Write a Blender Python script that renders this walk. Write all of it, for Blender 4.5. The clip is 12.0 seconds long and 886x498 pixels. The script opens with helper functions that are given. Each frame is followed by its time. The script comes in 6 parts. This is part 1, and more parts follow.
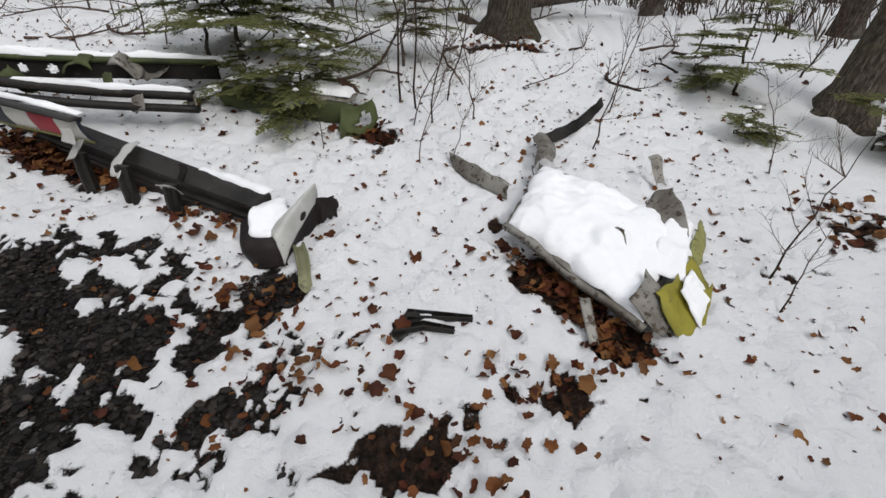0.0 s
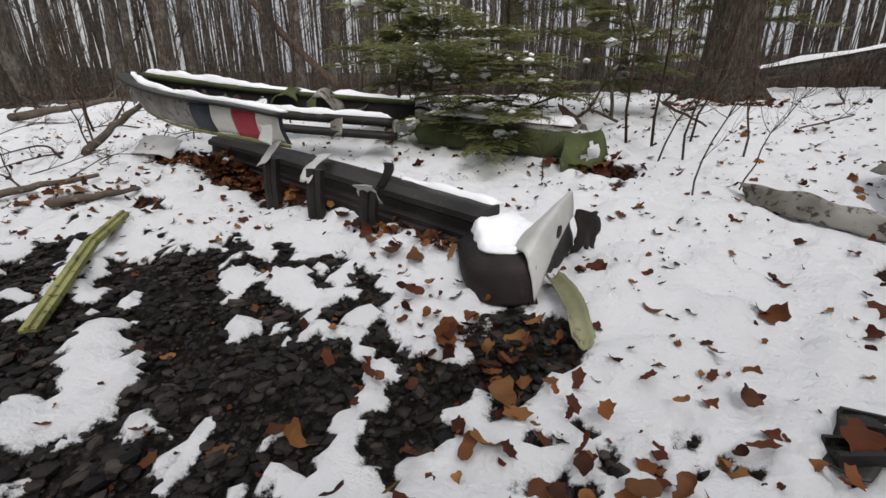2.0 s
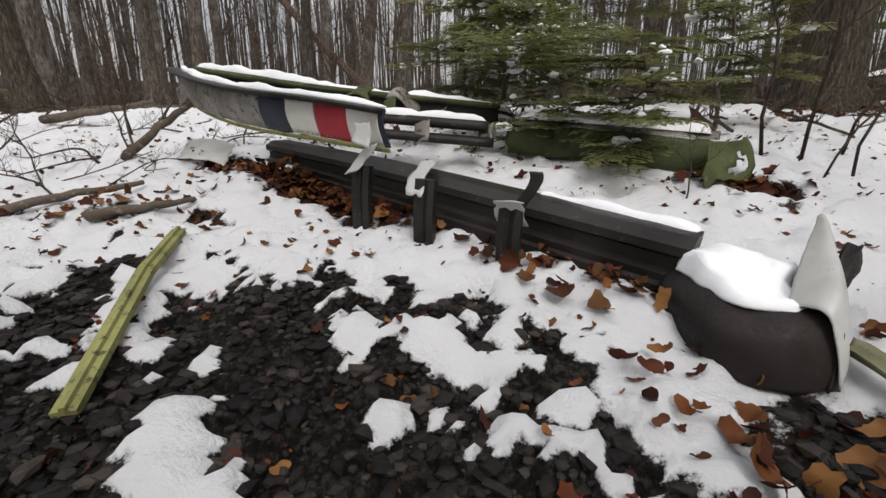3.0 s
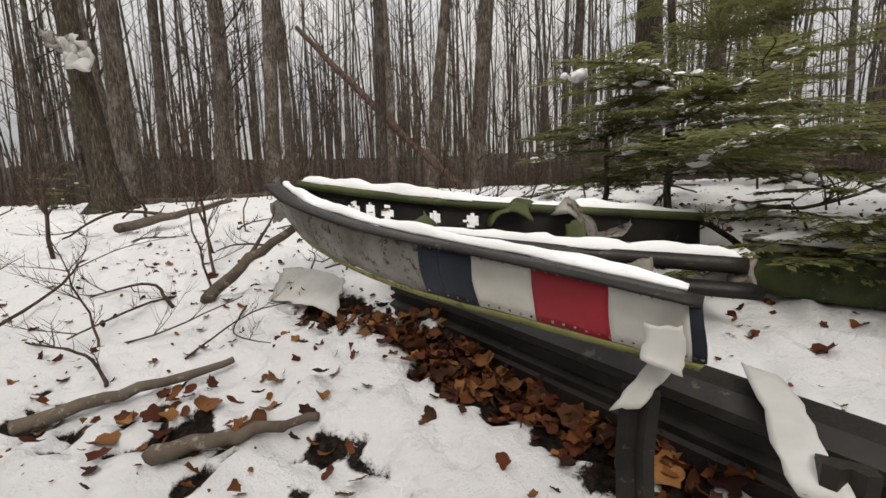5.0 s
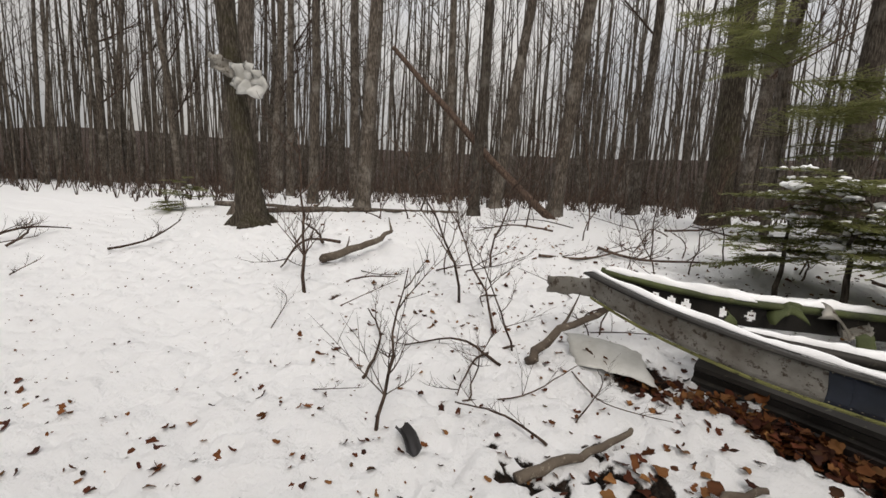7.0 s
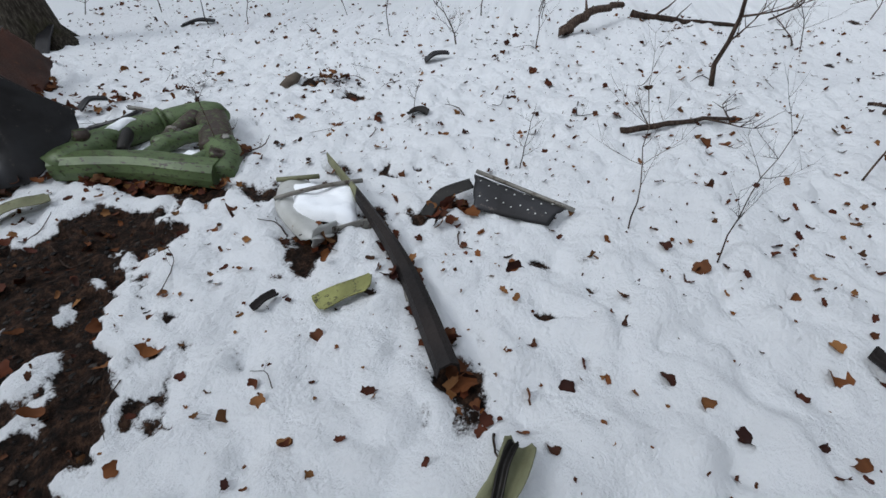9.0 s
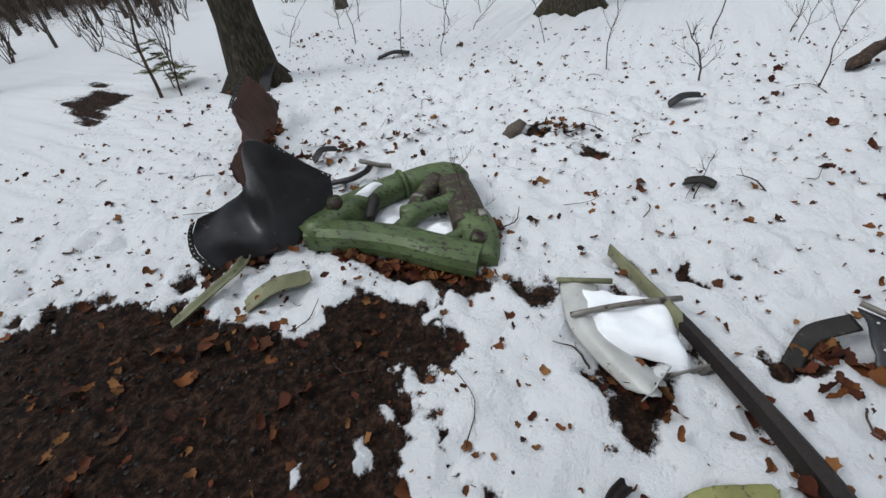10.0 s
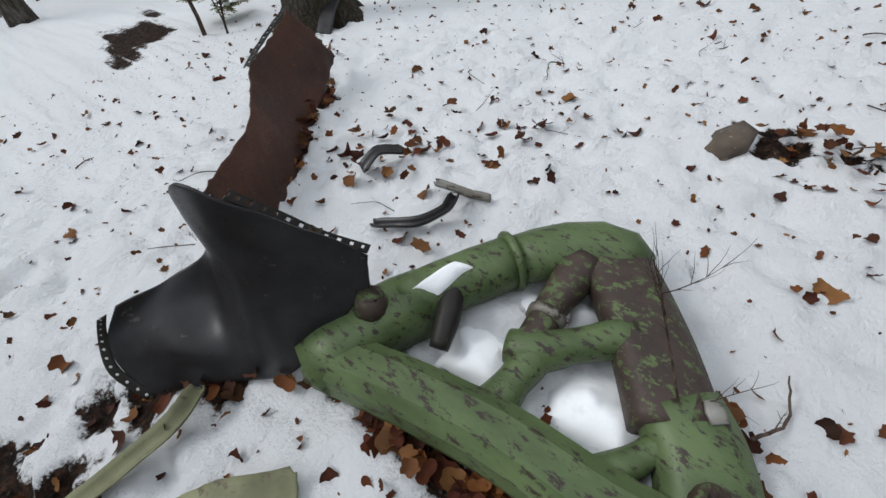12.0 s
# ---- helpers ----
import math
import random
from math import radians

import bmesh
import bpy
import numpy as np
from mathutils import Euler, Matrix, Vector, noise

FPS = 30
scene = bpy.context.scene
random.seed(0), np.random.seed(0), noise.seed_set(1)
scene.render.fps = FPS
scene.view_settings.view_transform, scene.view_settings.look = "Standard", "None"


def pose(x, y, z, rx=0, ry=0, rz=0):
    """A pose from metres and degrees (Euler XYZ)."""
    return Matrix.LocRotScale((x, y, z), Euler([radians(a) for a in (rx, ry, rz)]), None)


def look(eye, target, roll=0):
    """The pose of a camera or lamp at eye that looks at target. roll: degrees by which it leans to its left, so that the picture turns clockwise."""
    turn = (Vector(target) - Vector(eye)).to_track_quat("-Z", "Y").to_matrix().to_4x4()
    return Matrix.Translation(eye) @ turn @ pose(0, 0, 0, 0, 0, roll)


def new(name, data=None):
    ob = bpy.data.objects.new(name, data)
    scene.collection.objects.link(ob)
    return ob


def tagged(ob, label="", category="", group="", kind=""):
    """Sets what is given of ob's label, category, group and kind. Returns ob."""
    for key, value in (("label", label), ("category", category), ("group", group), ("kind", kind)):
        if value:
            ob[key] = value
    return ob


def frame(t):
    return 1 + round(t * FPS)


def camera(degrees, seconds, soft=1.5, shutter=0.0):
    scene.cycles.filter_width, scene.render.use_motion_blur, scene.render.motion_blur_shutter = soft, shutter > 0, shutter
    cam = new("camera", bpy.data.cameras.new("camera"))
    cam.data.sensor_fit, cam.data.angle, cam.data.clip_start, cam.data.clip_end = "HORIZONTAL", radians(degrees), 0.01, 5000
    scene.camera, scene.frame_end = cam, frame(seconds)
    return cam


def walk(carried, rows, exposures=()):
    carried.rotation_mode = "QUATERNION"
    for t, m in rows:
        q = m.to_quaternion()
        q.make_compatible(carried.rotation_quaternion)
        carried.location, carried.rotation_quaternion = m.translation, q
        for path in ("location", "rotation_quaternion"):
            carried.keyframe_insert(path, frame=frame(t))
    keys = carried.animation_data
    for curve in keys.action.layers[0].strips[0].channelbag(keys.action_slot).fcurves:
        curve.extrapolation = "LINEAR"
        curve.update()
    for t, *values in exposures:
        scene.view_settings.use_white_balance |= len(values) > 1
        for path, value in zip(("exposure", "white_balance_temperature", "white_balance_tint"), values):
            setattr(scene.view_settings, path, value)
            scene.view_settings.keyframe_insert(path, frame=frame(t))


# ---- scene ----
cam = camera(92.3, 12.0)
PATH = [
    (0, (0.177, -0.088, 1.451), (0.099, 1.583, 0.355), 1.2),
    (0.5, (-0.036, -0.068, 1.424), (-0.408, 1.599, 0.382), 0.4),
    (1, (-0.286, 0.068, 1.295), (-0.797, 1.773, 0.382), -0.2),
    (1.5, (-0.608, 0.23, 0.977), (-1.163, 2.015, 0.265), -0.7),
    (2, (-0.751, 0.556, 0.567), (-1.377, 2.354, -0.045), -1.0),
    (2.5, (-1.055, 0.71, 0.44), (-1.674, 2.526, -0.124), 0.7),
    (3, (-1.475, 0.873, 0.492), (-2.154, 2.672, -0.056), -0.2),
    (3.2, (-1.719, 0.921, 0.561), (-2.343, 2.733, -0.012), -0.4),
    (4.8, (-2.487, 1.527, 0.76), (-3.346, 3.299, 0.411), -2.0),
    (5, (-2.54, 1.533, 0.834), (-3.42, 3.31, 0.57), -2.0),
    (5.5, (-2.674, 1.377, 1.091), (-3.544, 3.168, 0.911), -0.6),
    (6, (-2.911, 1.121, 1.188), (-3.619, 2.98, 0.985), 1.8),
    (6.5, (-3.5, 0.713, 1.422), (-4.102, 2.612, 1.242), 0.9),
    (6.7, (-3.75, 0.522, 1.442), (-4.362, 2.416, 1.239), 1.0),
    (8.3, (-5.58, -0.993, 1.427), (-7.207, -1.183, 0.279), 2.0),
    (8.5, (-5.7, -1.219, 1.399), (-7.254, -1.47, 0.166), 0.8),
    (9, (-5.819, -1.973, 1.357), (-7.318, -2.375, 0.096), -2.1),
    (9.5, (-5.962, -2.6, 1.51), (-7.379, -3.286, 0.277), -5.3),
    (10, (-6.169, -3.119, 1.555), (-7.508, -3.972, 0.338), -7.9),
    (10.5, (-6.47, -3.507, 1.477), (-7.722, -4.349, 0.164), -9.5),
    (11, (-6.72, -3.798, 1.359), (-7.921, -4.573, -0.04), -8.6),
    (11.5, (-7.048, -3.969, 1.247), (-8.193, -4.877, -0.117), -7.8),
    (12, (-7.366, -4.093, 1.216), (-8.369, -5.16, -0.146), -10.2),
]
walk(cam, [(t, look(eye, target, roll)) for t, eye, target, roll in PATH],
     [(0, -0.08, 6400, 10), (3.2, 0.1, 6650, 11), (5, 0.12, 7000, 11), (6.7, 0.05, 7050, 11), (8.3, -0.26, 5800, 7), (10, -0.1, 6050, 7), (12, 0.02, 6150, 7)])

# ---- world and light: overcast winter sky ----
world = bpy.data.worlds.new("overcast")
scene.world = world
world.use_nodes = True
wn, wl = world.node_tree.nodes, world.node_tree.links
bgn = wn["Background"]
sky = wn.new("ShaderNodeTexSky")
sky.sky_type = "NISHITA"
sky.sun_disc = False
sky.sun_elevation, sky.sun_rotation = radians(42), radians(150)
sky.dust_density = 4.0
cloud = wn.new("ShaderNodeTexNoise")
cloud.inputs["Scale"].default_value = 3.0
cloud.inputs["Detail"].default_value = 5.0
cramp = wn.new("ShaderNodeValToRGB")
cramp.color_ramp.elements[0].position, cramp.color_ramp.elements[0].color = 0.3, (7.2, 7.6, 8.4, 1)
cramp.color_ramp.elements[1].position, cramp.color_ramp.elements[1].color = 0.62, (9.6, 9.5, 9.4, 1)
wmix = wn.new("ShaderNodeMix")
wmix.data_type = "RGBA"
wmix.inputs[0].default_value = 0.85
wcoord = wn.new("ShaderNodeTexCoord")
wl.new(wcoord.outputs["Generated"], cloud.inputs["Vector"])
wl.new(cloud.outputs["Fac"], cramp.inputs["Fac"])
wl.new(sky.outputs["Color"], wmix.inputs[6])
wl.new(cramp.outputs["Color"], wmix.inputs[7])
sep = wn.new("ShaderNodeSeparateXYZ")
wl.new(wcoord.outputs["Generated"], sep.inputs[0])
grad = wn.new("ShaderNodeMapRange")
grad.inputs["From Min"].default_value, grad.inputs["From Max"].default_value = 0.0, 1.0
grad.inputs["To Min"].default_value, grad.inputs["To Max"].default_value = 0.46, 1.9
wl.new(sep.outputs["Z"], grad.inputs["Value"])
wsc = wn.new("ShaderNodeVectorMath")
wsc.operation = "SCALE"
wl.new(wmix.outputs[2], wsc.inputs[0])
wl.new(grad.outputs["Result"], wsc.inputs["Scale"])
wl.new(wsc.outputs[0], bgn.inputs["Color"])
bgn.inputs["Strength"].default_value = 0.09
sun = new("sun", bpy.data.lights.new("sun", "SUN"))
sun.data.energy, sun.data.angle, sun.data.color = 1.4, radians(22), (1.0, 0.97, 0.93)
sun.matrix_world = look((6, -8, 10), (0, 0, 0))


# ---- materials ----
def mat(name, rough=0.8, metal=0.0, spec=0.12):
    m = bpy.data.materials.new(name)
    m.use_nodes = True
    b = m.node_tree.nodes["Principled BSDF"]
    b.inputs["Roughness"].default_value, b.inputs["Metallic"].default_value = rough, metal
    b.inputs["Specular IOR Level"].default_value = spec
    return m, m.node_tree.nodes, m.node_tree.links, b


def noise_node(n, l, scale, detail=5, rough=0.6, vec=None):
    t = n.new("ShaderNodeTexNoise")
    t.inputs["Scale"].default_value, t.inputs["Detail"].default_value, t.inputs["Roughness"].default_value = scale, detail, rough
    if vec:
        l.new(vec, t.inputs["Vector"])
    return t


def ramp_node(n, l, fac, stops):
    r = n.new("ShaderNodeValToRGB")
    while len(r.color_ramp.elements) < len(stops):
        r.color_ramp.elements.new(0.5)
    for e, (p, c) in zip(r.color_ramp.elements, stops):
        e.position, e.color = p, (*c, 1)
    l.new(fac, r.inputs["Fac"])
    return r


def mix_node(n, l, fac, a, b):
    m = n.new("ShaderNodeMix")
    m.data_type = "RGBA"
    for sock, v in ((m.inputs[0], fac), (m.inputs[6], a), (m.inputs[7], b)):
        if isinstance(v, (int, float)):
            sock.default_value = v
        elif isinstance(v, tuple):
            sock.default_value = (*v, 1)
        else:
            l.new(v, sock)
    return m.outputs[2]


def bump_node(n, l, b, height, strength, dist=0.01):
    u = n.new("ShaderNodeBump")
    u.inputs["Strength"].default_value, u.inputs["Distance"].default_value = strength, dist
    l.new(height, u.inputs["Height"])
    l.new(u.outputs["Normal"], b.inputs["Normal"])
    return u


def worn(name, base, dark, wear, scale=8.0, cut=0.62, rough=0.6, metal=0.0, bump=0.25, stretch=(1, 1, 1)):
    """Painted or bare surface: base varied to dark at large scale, worn spots of a third colour."""
    m, n, l, b = mat(name, rough, metal, 0.3)
    tc = n.new("ShaderNodeTexCoord")
    mp = n.new("ShaderNodeMapping")
    mp.inputs["Scale"].default_value = stretch
    l.new(tc.outputs["Object"], mp.inputs["Vector"])
    v = mp.outputs["Vector"]
    big = noise_node(n, l, scale * 0.4, 4, 0.6, v)
    r1 = ramp_node(n, l, big.outputs["Fac"], [(0.35, dark), (0.62, base)])
    fine = noise_node(n, l, scale * 2.2, 8, 0.72, v)
    r2 = ramp_node(n, l, fine.outputs["Fac"], [(cut - 0.02, (0, 0, 0)), (cut + 0.03, (1, 1, 1))])
    col = mix_node(n, l, r2.outputs["Color"], r1.outputs["Color"], wear)
    l.new(col, b.inputs["Base Color"])
    grain = noise_node(n, l, scale * 14, 4, 0.6, v)
    rr = ramp_node(n, l, grain.outputs["Fac"], [(0.3, (rough * 0.75,) * 3), (0.7, (min(1, rough * 1.25),) * 3)])
    l.new(rr.outputs["Color"], b.inputs["Roughness"])
    bump_node(n, l, b, fine.outputs["Fac"], bump, 0.004)
    return m


def leafy(name, cols, rough=0.7):
    """Leaf colours, varied from piece to piece."""
    m, n, l, b = mat(name, rough)
    g = n.new("ShaderNodeNewGeometry")
    o = n.new("ShaderNodeObjectInfo")
    add = n.new("ShaderNodeMath")
    add.operation = "ADD"
    fr = n.new("ShaderNodeMath")
    fr.operation = "FRACT"
    l.new(g.outputs["Random Per Island"], add.inputs[0])
    l.new(o.outputs["Random"], add.inputs[1])
    l.new(add.outputs[0], fr.inputs[0])
    r = ramp_node(n, l, fr.outputs[0], [(i / (len(cols) - 1), c) for i, c in enumerate(cols)])
    ns = noise_node(n, l, 60, 4)
    r2 = ramp_node(n, l, ns.outputs["Fac"], [(0.3, (0.55, 0.5, 0.5)), (0.7, (1.1, 1.1, 1.1))])
    mu = n.new("ShaderNodeMix")
    mu.data_type, mu.blend_type = "RGBA", "MULTIPLY"
    mu.inputs[0].default_value = 1.0
    l.new(r.outputs["Color"], mu.inputs[6])
    l.new(r2.outputs["Color"], mu.inputs[7])
    l.new(mu.outputs[2], b.inputs["Base Color"])
    return m


def bark_mat(name, c1, c2, moss):
    m, n, l, b = mat(name, 0.9)
    tc = n.new("ShaderNodeTexCoord")
    mp = n.new("ShaderNodeMapping")
    mp.inputs["Scale"].default_value = (1, 1, 0.16)
    l.new(tc.outputs["Object"], mp.inputs["Vector"])
    v = mp.outputs["Vector"]
    ridge = noise_node(n, l, 42, 6, 0.7, v)
    patch = noise_node(n, l, 3.2, 5, 0.65, tc.outputs["Object"])
    r = ramp_node(n, l, ridge.outputs["Fac"], [(0.34, tuple(x * 0.35 for x in c1)), (0.5, c1), (0.68, c2)])
    pm = ramp_node(n, l, patch.outputs["Fac"], [(0.5, (0, 0, 0)), (0.72, (0.6, 0.6, 0.6))])
    col = mix_node(n, l, pm.outputs["Color"], r.outputs["Color"], moss)
    o = n.new("ShaderNodeObjectInfo")
    hs = n.new("ShaderNodeHueSaturation")
    mr = n.new("ShaderNodeMapRange")
    mr.inputs["To Min"].default_value, mr.inputs["To Max"].default_value = 0.6, 1.35
    l.new(o.outputs["Random"], mr.inputs["Value"])
    l.new(mr.outputs["Result"], hs.inputs["Value"])
    l.new(col, hs.inputs["Color"])
    l.new(hs.outputs["Color"], b.inputs["Base Color"])
    bump_node(n, l, b, ridge.outputs["Fac"], 0.9, 0.02)
    return m


def snow_shade(n, l):
    """Clean snow greying where it is thin and wet, in broad patches and fine crumbs; the greys also paint in shade
    between lumps.
    """
    fine = noise_node(n, l, 1.7, 6, 0.6)
    broad = ramp_node(n, l, fine.outputs["Fac"], [(0.3, (0.84, 0.85, 0.87)), (0.7, (0.91, 0.915, 0.925))])
    # both greys also put the soft shading of lumpy snow into its colour
    wet = ramp_node(n, l, noise_node(n, l, 3.1, 9, 0.68).outputs["Fac"], [(0.52, (0, 0, 0)), (0.72, (0.35, 0.35, 0.35))])
    crumb_shade = ramp_node(n, l, noise_node(n, l, 48, 5, 0.7).outputs["Fac"], [(0.6, (0, 0, 0)), (0.7, (0.4, 0.4, 0.4))])
    grey = mix_node(n, l, wet.outputs["Color"], broad.outputs["Color"], (0.5, 0.51, 0.54))
    return mix_node(n, l, crumb_shade.outputs["Color"], grey, (0.56, 0.57, 0.6))


M_SNOW, n_, l_, b_ = mat("snow", 0.65)
l_.new(snow_shade(n_, l_), b_.inputs["Base Color"])
bump_node(n_, l_, b_, noise_node(n_, l_, 90, 6, 0.7).outputs["Fac"], 0.35, 0.01)

# ground: snow over gravelly or brown soil, split by the snow depth of the sheet
M_GROUND, n_, l_, b_ = mat("snowy_ground", 0.8)
geo = n_.new("ShaderNodeNewGeometry")
att = n_.new("ShaderNodeAttribute")
att.attribute_name = "snow"
att2 = n_.new("ShaderNodeAttribute")
att2.attribute_name = "gravel"
pos = geo.outputs["Position"]
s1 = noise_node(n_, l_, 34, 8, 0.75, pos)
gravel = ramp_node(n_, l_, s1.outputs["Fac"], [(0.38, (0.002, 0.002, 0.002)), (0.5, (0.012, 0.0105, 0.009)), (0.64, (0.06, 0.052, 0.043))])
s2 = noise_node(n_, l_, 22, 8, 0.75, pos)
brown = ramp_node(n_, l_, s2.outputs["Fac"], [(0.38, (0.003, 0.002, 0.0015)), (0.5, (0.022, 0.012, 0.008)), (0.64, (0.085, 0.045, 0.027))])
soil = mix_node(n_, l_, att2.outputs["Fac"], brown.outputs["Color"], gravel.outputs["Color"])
edge = noise_node(n_, l_, 26, 8, 0.75, pos)
ed = n_.new("ShaderNodeMath")
ed.operation = "MULTIPLY_ADD"
l_.new(edge.outputs["Fac"], ed.inputs[0])
ed.inputs[1].default_value = 0.9
l_.new(att.outputs["Fac"], ed.inputs[2])
ed2 = n_.new("ShaderNodeMath")
ed2.operation = "MULTIPLY_ADD"
l_.new(noise_node(n_, l_, 85, 6, 0.75, pos).outputs["Fac"], ed2.inputs[0])
ed2.inputs[1].default_value = 0.55
l_.new(ed.outputs[0], ed2.inputs[2])
thin = ramp_node(n_, l_, noise_node(n_, l_, 5.5, 9, 0.72, pos).outputs["Fac"], [(0.47, (0, 0, 0)), (0.7, (0.52, 0.52, 0.52))])
ed3 = n_.new("ShaderNodeMath")
ed3.operation = "SUBTRACT"
l_.new(ed2.outputs[0], ed3.inputs[0])
l_.new(thin.outputs["Color"], ed3.inputs[1])
mrc = n_.new("ShaderNodeMapRange")
mrc.inputs["From Min"].default_value, mrc.inputs["From Max"].default_value = 0.95, 1.25
l_.new(ed3.outputs[0], mrc.inputs["Value"])
cover = ramp_node(n_, l_, mrc.outputs["Result"], [(0.0, (0, 0, 0)), (0.45, (0.72, 0.72, 0.72)), (1.0, (1, 1, 1))])
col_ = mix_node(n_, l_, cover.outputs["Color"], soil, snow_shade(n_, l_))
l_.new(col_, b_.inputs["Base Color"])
rg = ramp_node(n_, l_, cover.outputs["Color"], [(0, (0.75,) * 3), (1, (0.62,) * 3)])
l_.new(rg.outputs["Color"], b_.inputs["Roughness"])
hb = n_.new("ShaderNodeMix")
hb.data_type = "FLOAT"
l_.new(cover.outputs["Color"], hb.inputs[0])
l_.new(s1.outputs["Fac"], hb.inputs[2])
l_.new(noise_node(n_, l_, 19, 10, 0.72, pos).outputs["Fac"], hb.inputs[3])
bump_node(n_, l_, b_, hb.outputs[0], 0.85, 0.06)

M_BARK = bark_mat("grey_bark", (0.07, 0.058, 0.047), (0.185, 0.16, 0.135), (0.27, 0.25, 0.22))
M_BARK_MOSS = bark_mat("mossy_bark", (0.06, 0.05, 0.038), (0.16, 0.138, 0.108), (0.055, 0.055, 0.022))
M_TWIG = bark_mat("twig_bark", (0.065, 0.044, 0.034), (0.15, 0.108, 0.083), (0.09, 0.066, 0.054))
M_LEAF = leafy("dead_leaf", [(0.025, 0.009, 0.007), (0.1, 0.03, 0.013), (0.035, 0.015, 0.011), (0.17, 0.065, 0.02), (0.06, 0.018, 0.012), (0.24, 0.115, 0.04), (0.02, 0.01, 0.008)])
M_NEEDLE = leafy("hemlock_needle", [(0.1, 0.118, 0.042), (0.16, 0.175, 0.065), (0.12, 0.138, 0.05), (0.2, 0.205, 0.095)], 0.5)
n_, l_ = M_NEEDLE.node_tree.nodes, M_NEEDLE.node_tree.links
thru = n_.new("ShaderNodeBsdfTranslucent")
thru.inputs["Color"].default_value = (0.26, 0.27, 0.11, 1)
blend = n_.new("ShaderNodeMixShader")
blend.inputs[0].default_value = 0.4
l_.new(n_["Principled BSDF"].outputs[0], blend.inputs[1])
l_.new(thru.outputs[0], blend.inputs[2])
l_.new(blend.outputs[0], n_["Material Output"].inputs["Surface"])
M_STONE = leafy("gravel_stone", [(0.005, 0.005, 0.005), (0.02, 0.018, 0.016), (0.009, 0.008, 0.008), (0.05, 0.043, 0.037), (0.008, 0.007, 0.007)], 0.6)
M_ALU = worn("weathered_aluminium", (0.26, 0.25, 0.225), (0.13, 0.115, 0.095), (0.06, 0.045, 0.032), 9, 0.56, 0.55, 0.35)
M_PALE = worn("pale_painted_metal", (0.5, 0.5, 0.48), (0.36, 0.355, 0.33), (0.2, 0.15, 0.09), 9, 0.66, 0.5, 0.1)
M_DARK = worn("dark_oxidised_metal", (0.028, 0.025, 0.022), (0.01, 0.009, 0.008), (0.065, 0.06, 0.045), 8, 0.63, 0.5, 0.3)
M_SOOT = worn("sooty_brown_metal", (0.022, 0.016, 0.014), (0.008, 0.006, 0.006), (0.05, 0.038, 0.034), 7, 0.66, 0.62, 0.2)
M_STEEL = worn("dark_blue_grey_steel", (0.04, 0.039, 0.041), (0.02, 0.018, 0.018), (0.085, 0.072, 0.066), 7, 0.63, 0.36, 0.5)
M_RUST = worn("rusty_brown_steel", (0.085, 0.035, 0.022), (0.04, 0.022, 0.017), (0.14, 0.055, 0.025), 6, 0.64, 0.6, 0.3)
M_MOSSY = worn("moss_green_metal", (0.07, 0.085, 0.03), (0.03, 0.035, 0.018), (0.13, 0.12, 0.08), 7, 0.62, 0.75, 0.1)
M_GREEN = worn("chipped_green_paint", (0.1, 0.138, 0.056), (0.06, 0.086, 0.034), (0.035, 0.026, 0.02), 15, 0.565, 0.42, 0.05, 0.3, (1.5, 0.55, 1.5))
M_BROWN = worn("bare_brown_metal", (0.06, 0.042, 0.034), (0.035, 0.024, 0.02), (0.085, 0.115, 0.045), 12, 0.55, 0.5, 0.1, 0.3, (1.3, 0.7, 1.3))
M_YELLOW = worn("yellow_green_primer", (0.27, 0.24, 0.03), (0.16, 0.145, 0.025), (0.09, 0.075, 0.03), 10, 0.62, 0.55, 0.05)
M_OLIVE = worn("pale_olive_paint", (0.21, 0.21, 0.12), (0.11, 0.11, 0.06), (0.09, 0.075, 0.05), 9, 0.6, 0.65)
M_LICHEN = worn("lichen_yellow_strip", (0.25, 0.25, 0.09), (0.14, 0.14, 0.05), (0.06, 0.055, 0.03), 12, 0.58, 0.75)
M_RED = worn("faded_red_paint", (0.36, 0.022, 0.035), (0.26, 0.018, 0.028), (0.2, 0.16, 0.13), 12, 0.72, 0.5)
M_NAVY = worn("dark_navy_paint", (0.018, 0.024, 0.04), (0.01, 0.014, 0.022), (0.1, 0.1, 0.1), 12, 0.72, 0.5)
M_WHITE = worn("chipped_white_paint", (0.62, 0.61, 0.56), (0.47, 0.455, 0.41), (0.28, 0.19, 0.08), 10, 0.68, 0.5)
M_DEADWOOD = worn("dead_wood", (0.13, 0.105, 0.08), (0.06, 0.045, 0.035), (0.22, 0.19, 0.15), 10, 0.6, 0.9, 0, 0.6, (1, 1, 1))


# ---- helpers of this scene ----
def smooth(u):
    u = np.clip(u, 0, 1)
    return u * u * (3 - 2 * u)


def lattice(ix, iy, seed):
    h = (ix * 374761393 + iy * 668265263 + seed * 974634777) & 0xFFFFFFFF
    h = ((h ^ (h >> 13)) * 1274126177) & 0xFFFFFFFF
    return ((h ^ (h >> 16)) & 0xFFFF) / 65535.0


def vnoise(x, y, seed=0):
    x, y = np.asarray(x, float), np.asarray(y, float)
    ix, iy = np.floor(x).astype(np.int64), np.floor(y).astype(np.int64)
    fx, fy = smooth(x - ix), smooth(y - iy)
    a, b = lattice(ix, iy, seed), lattice(ix + 1, iy, seed)
    c, d = lattice(ix, iy + 1, seed), lattice(ix + 1, iy + 1, seed)
    return (a * (1 - fx) + b * fx) * (1 - fy) + (c * (1 - fx) + d * fx) * fy


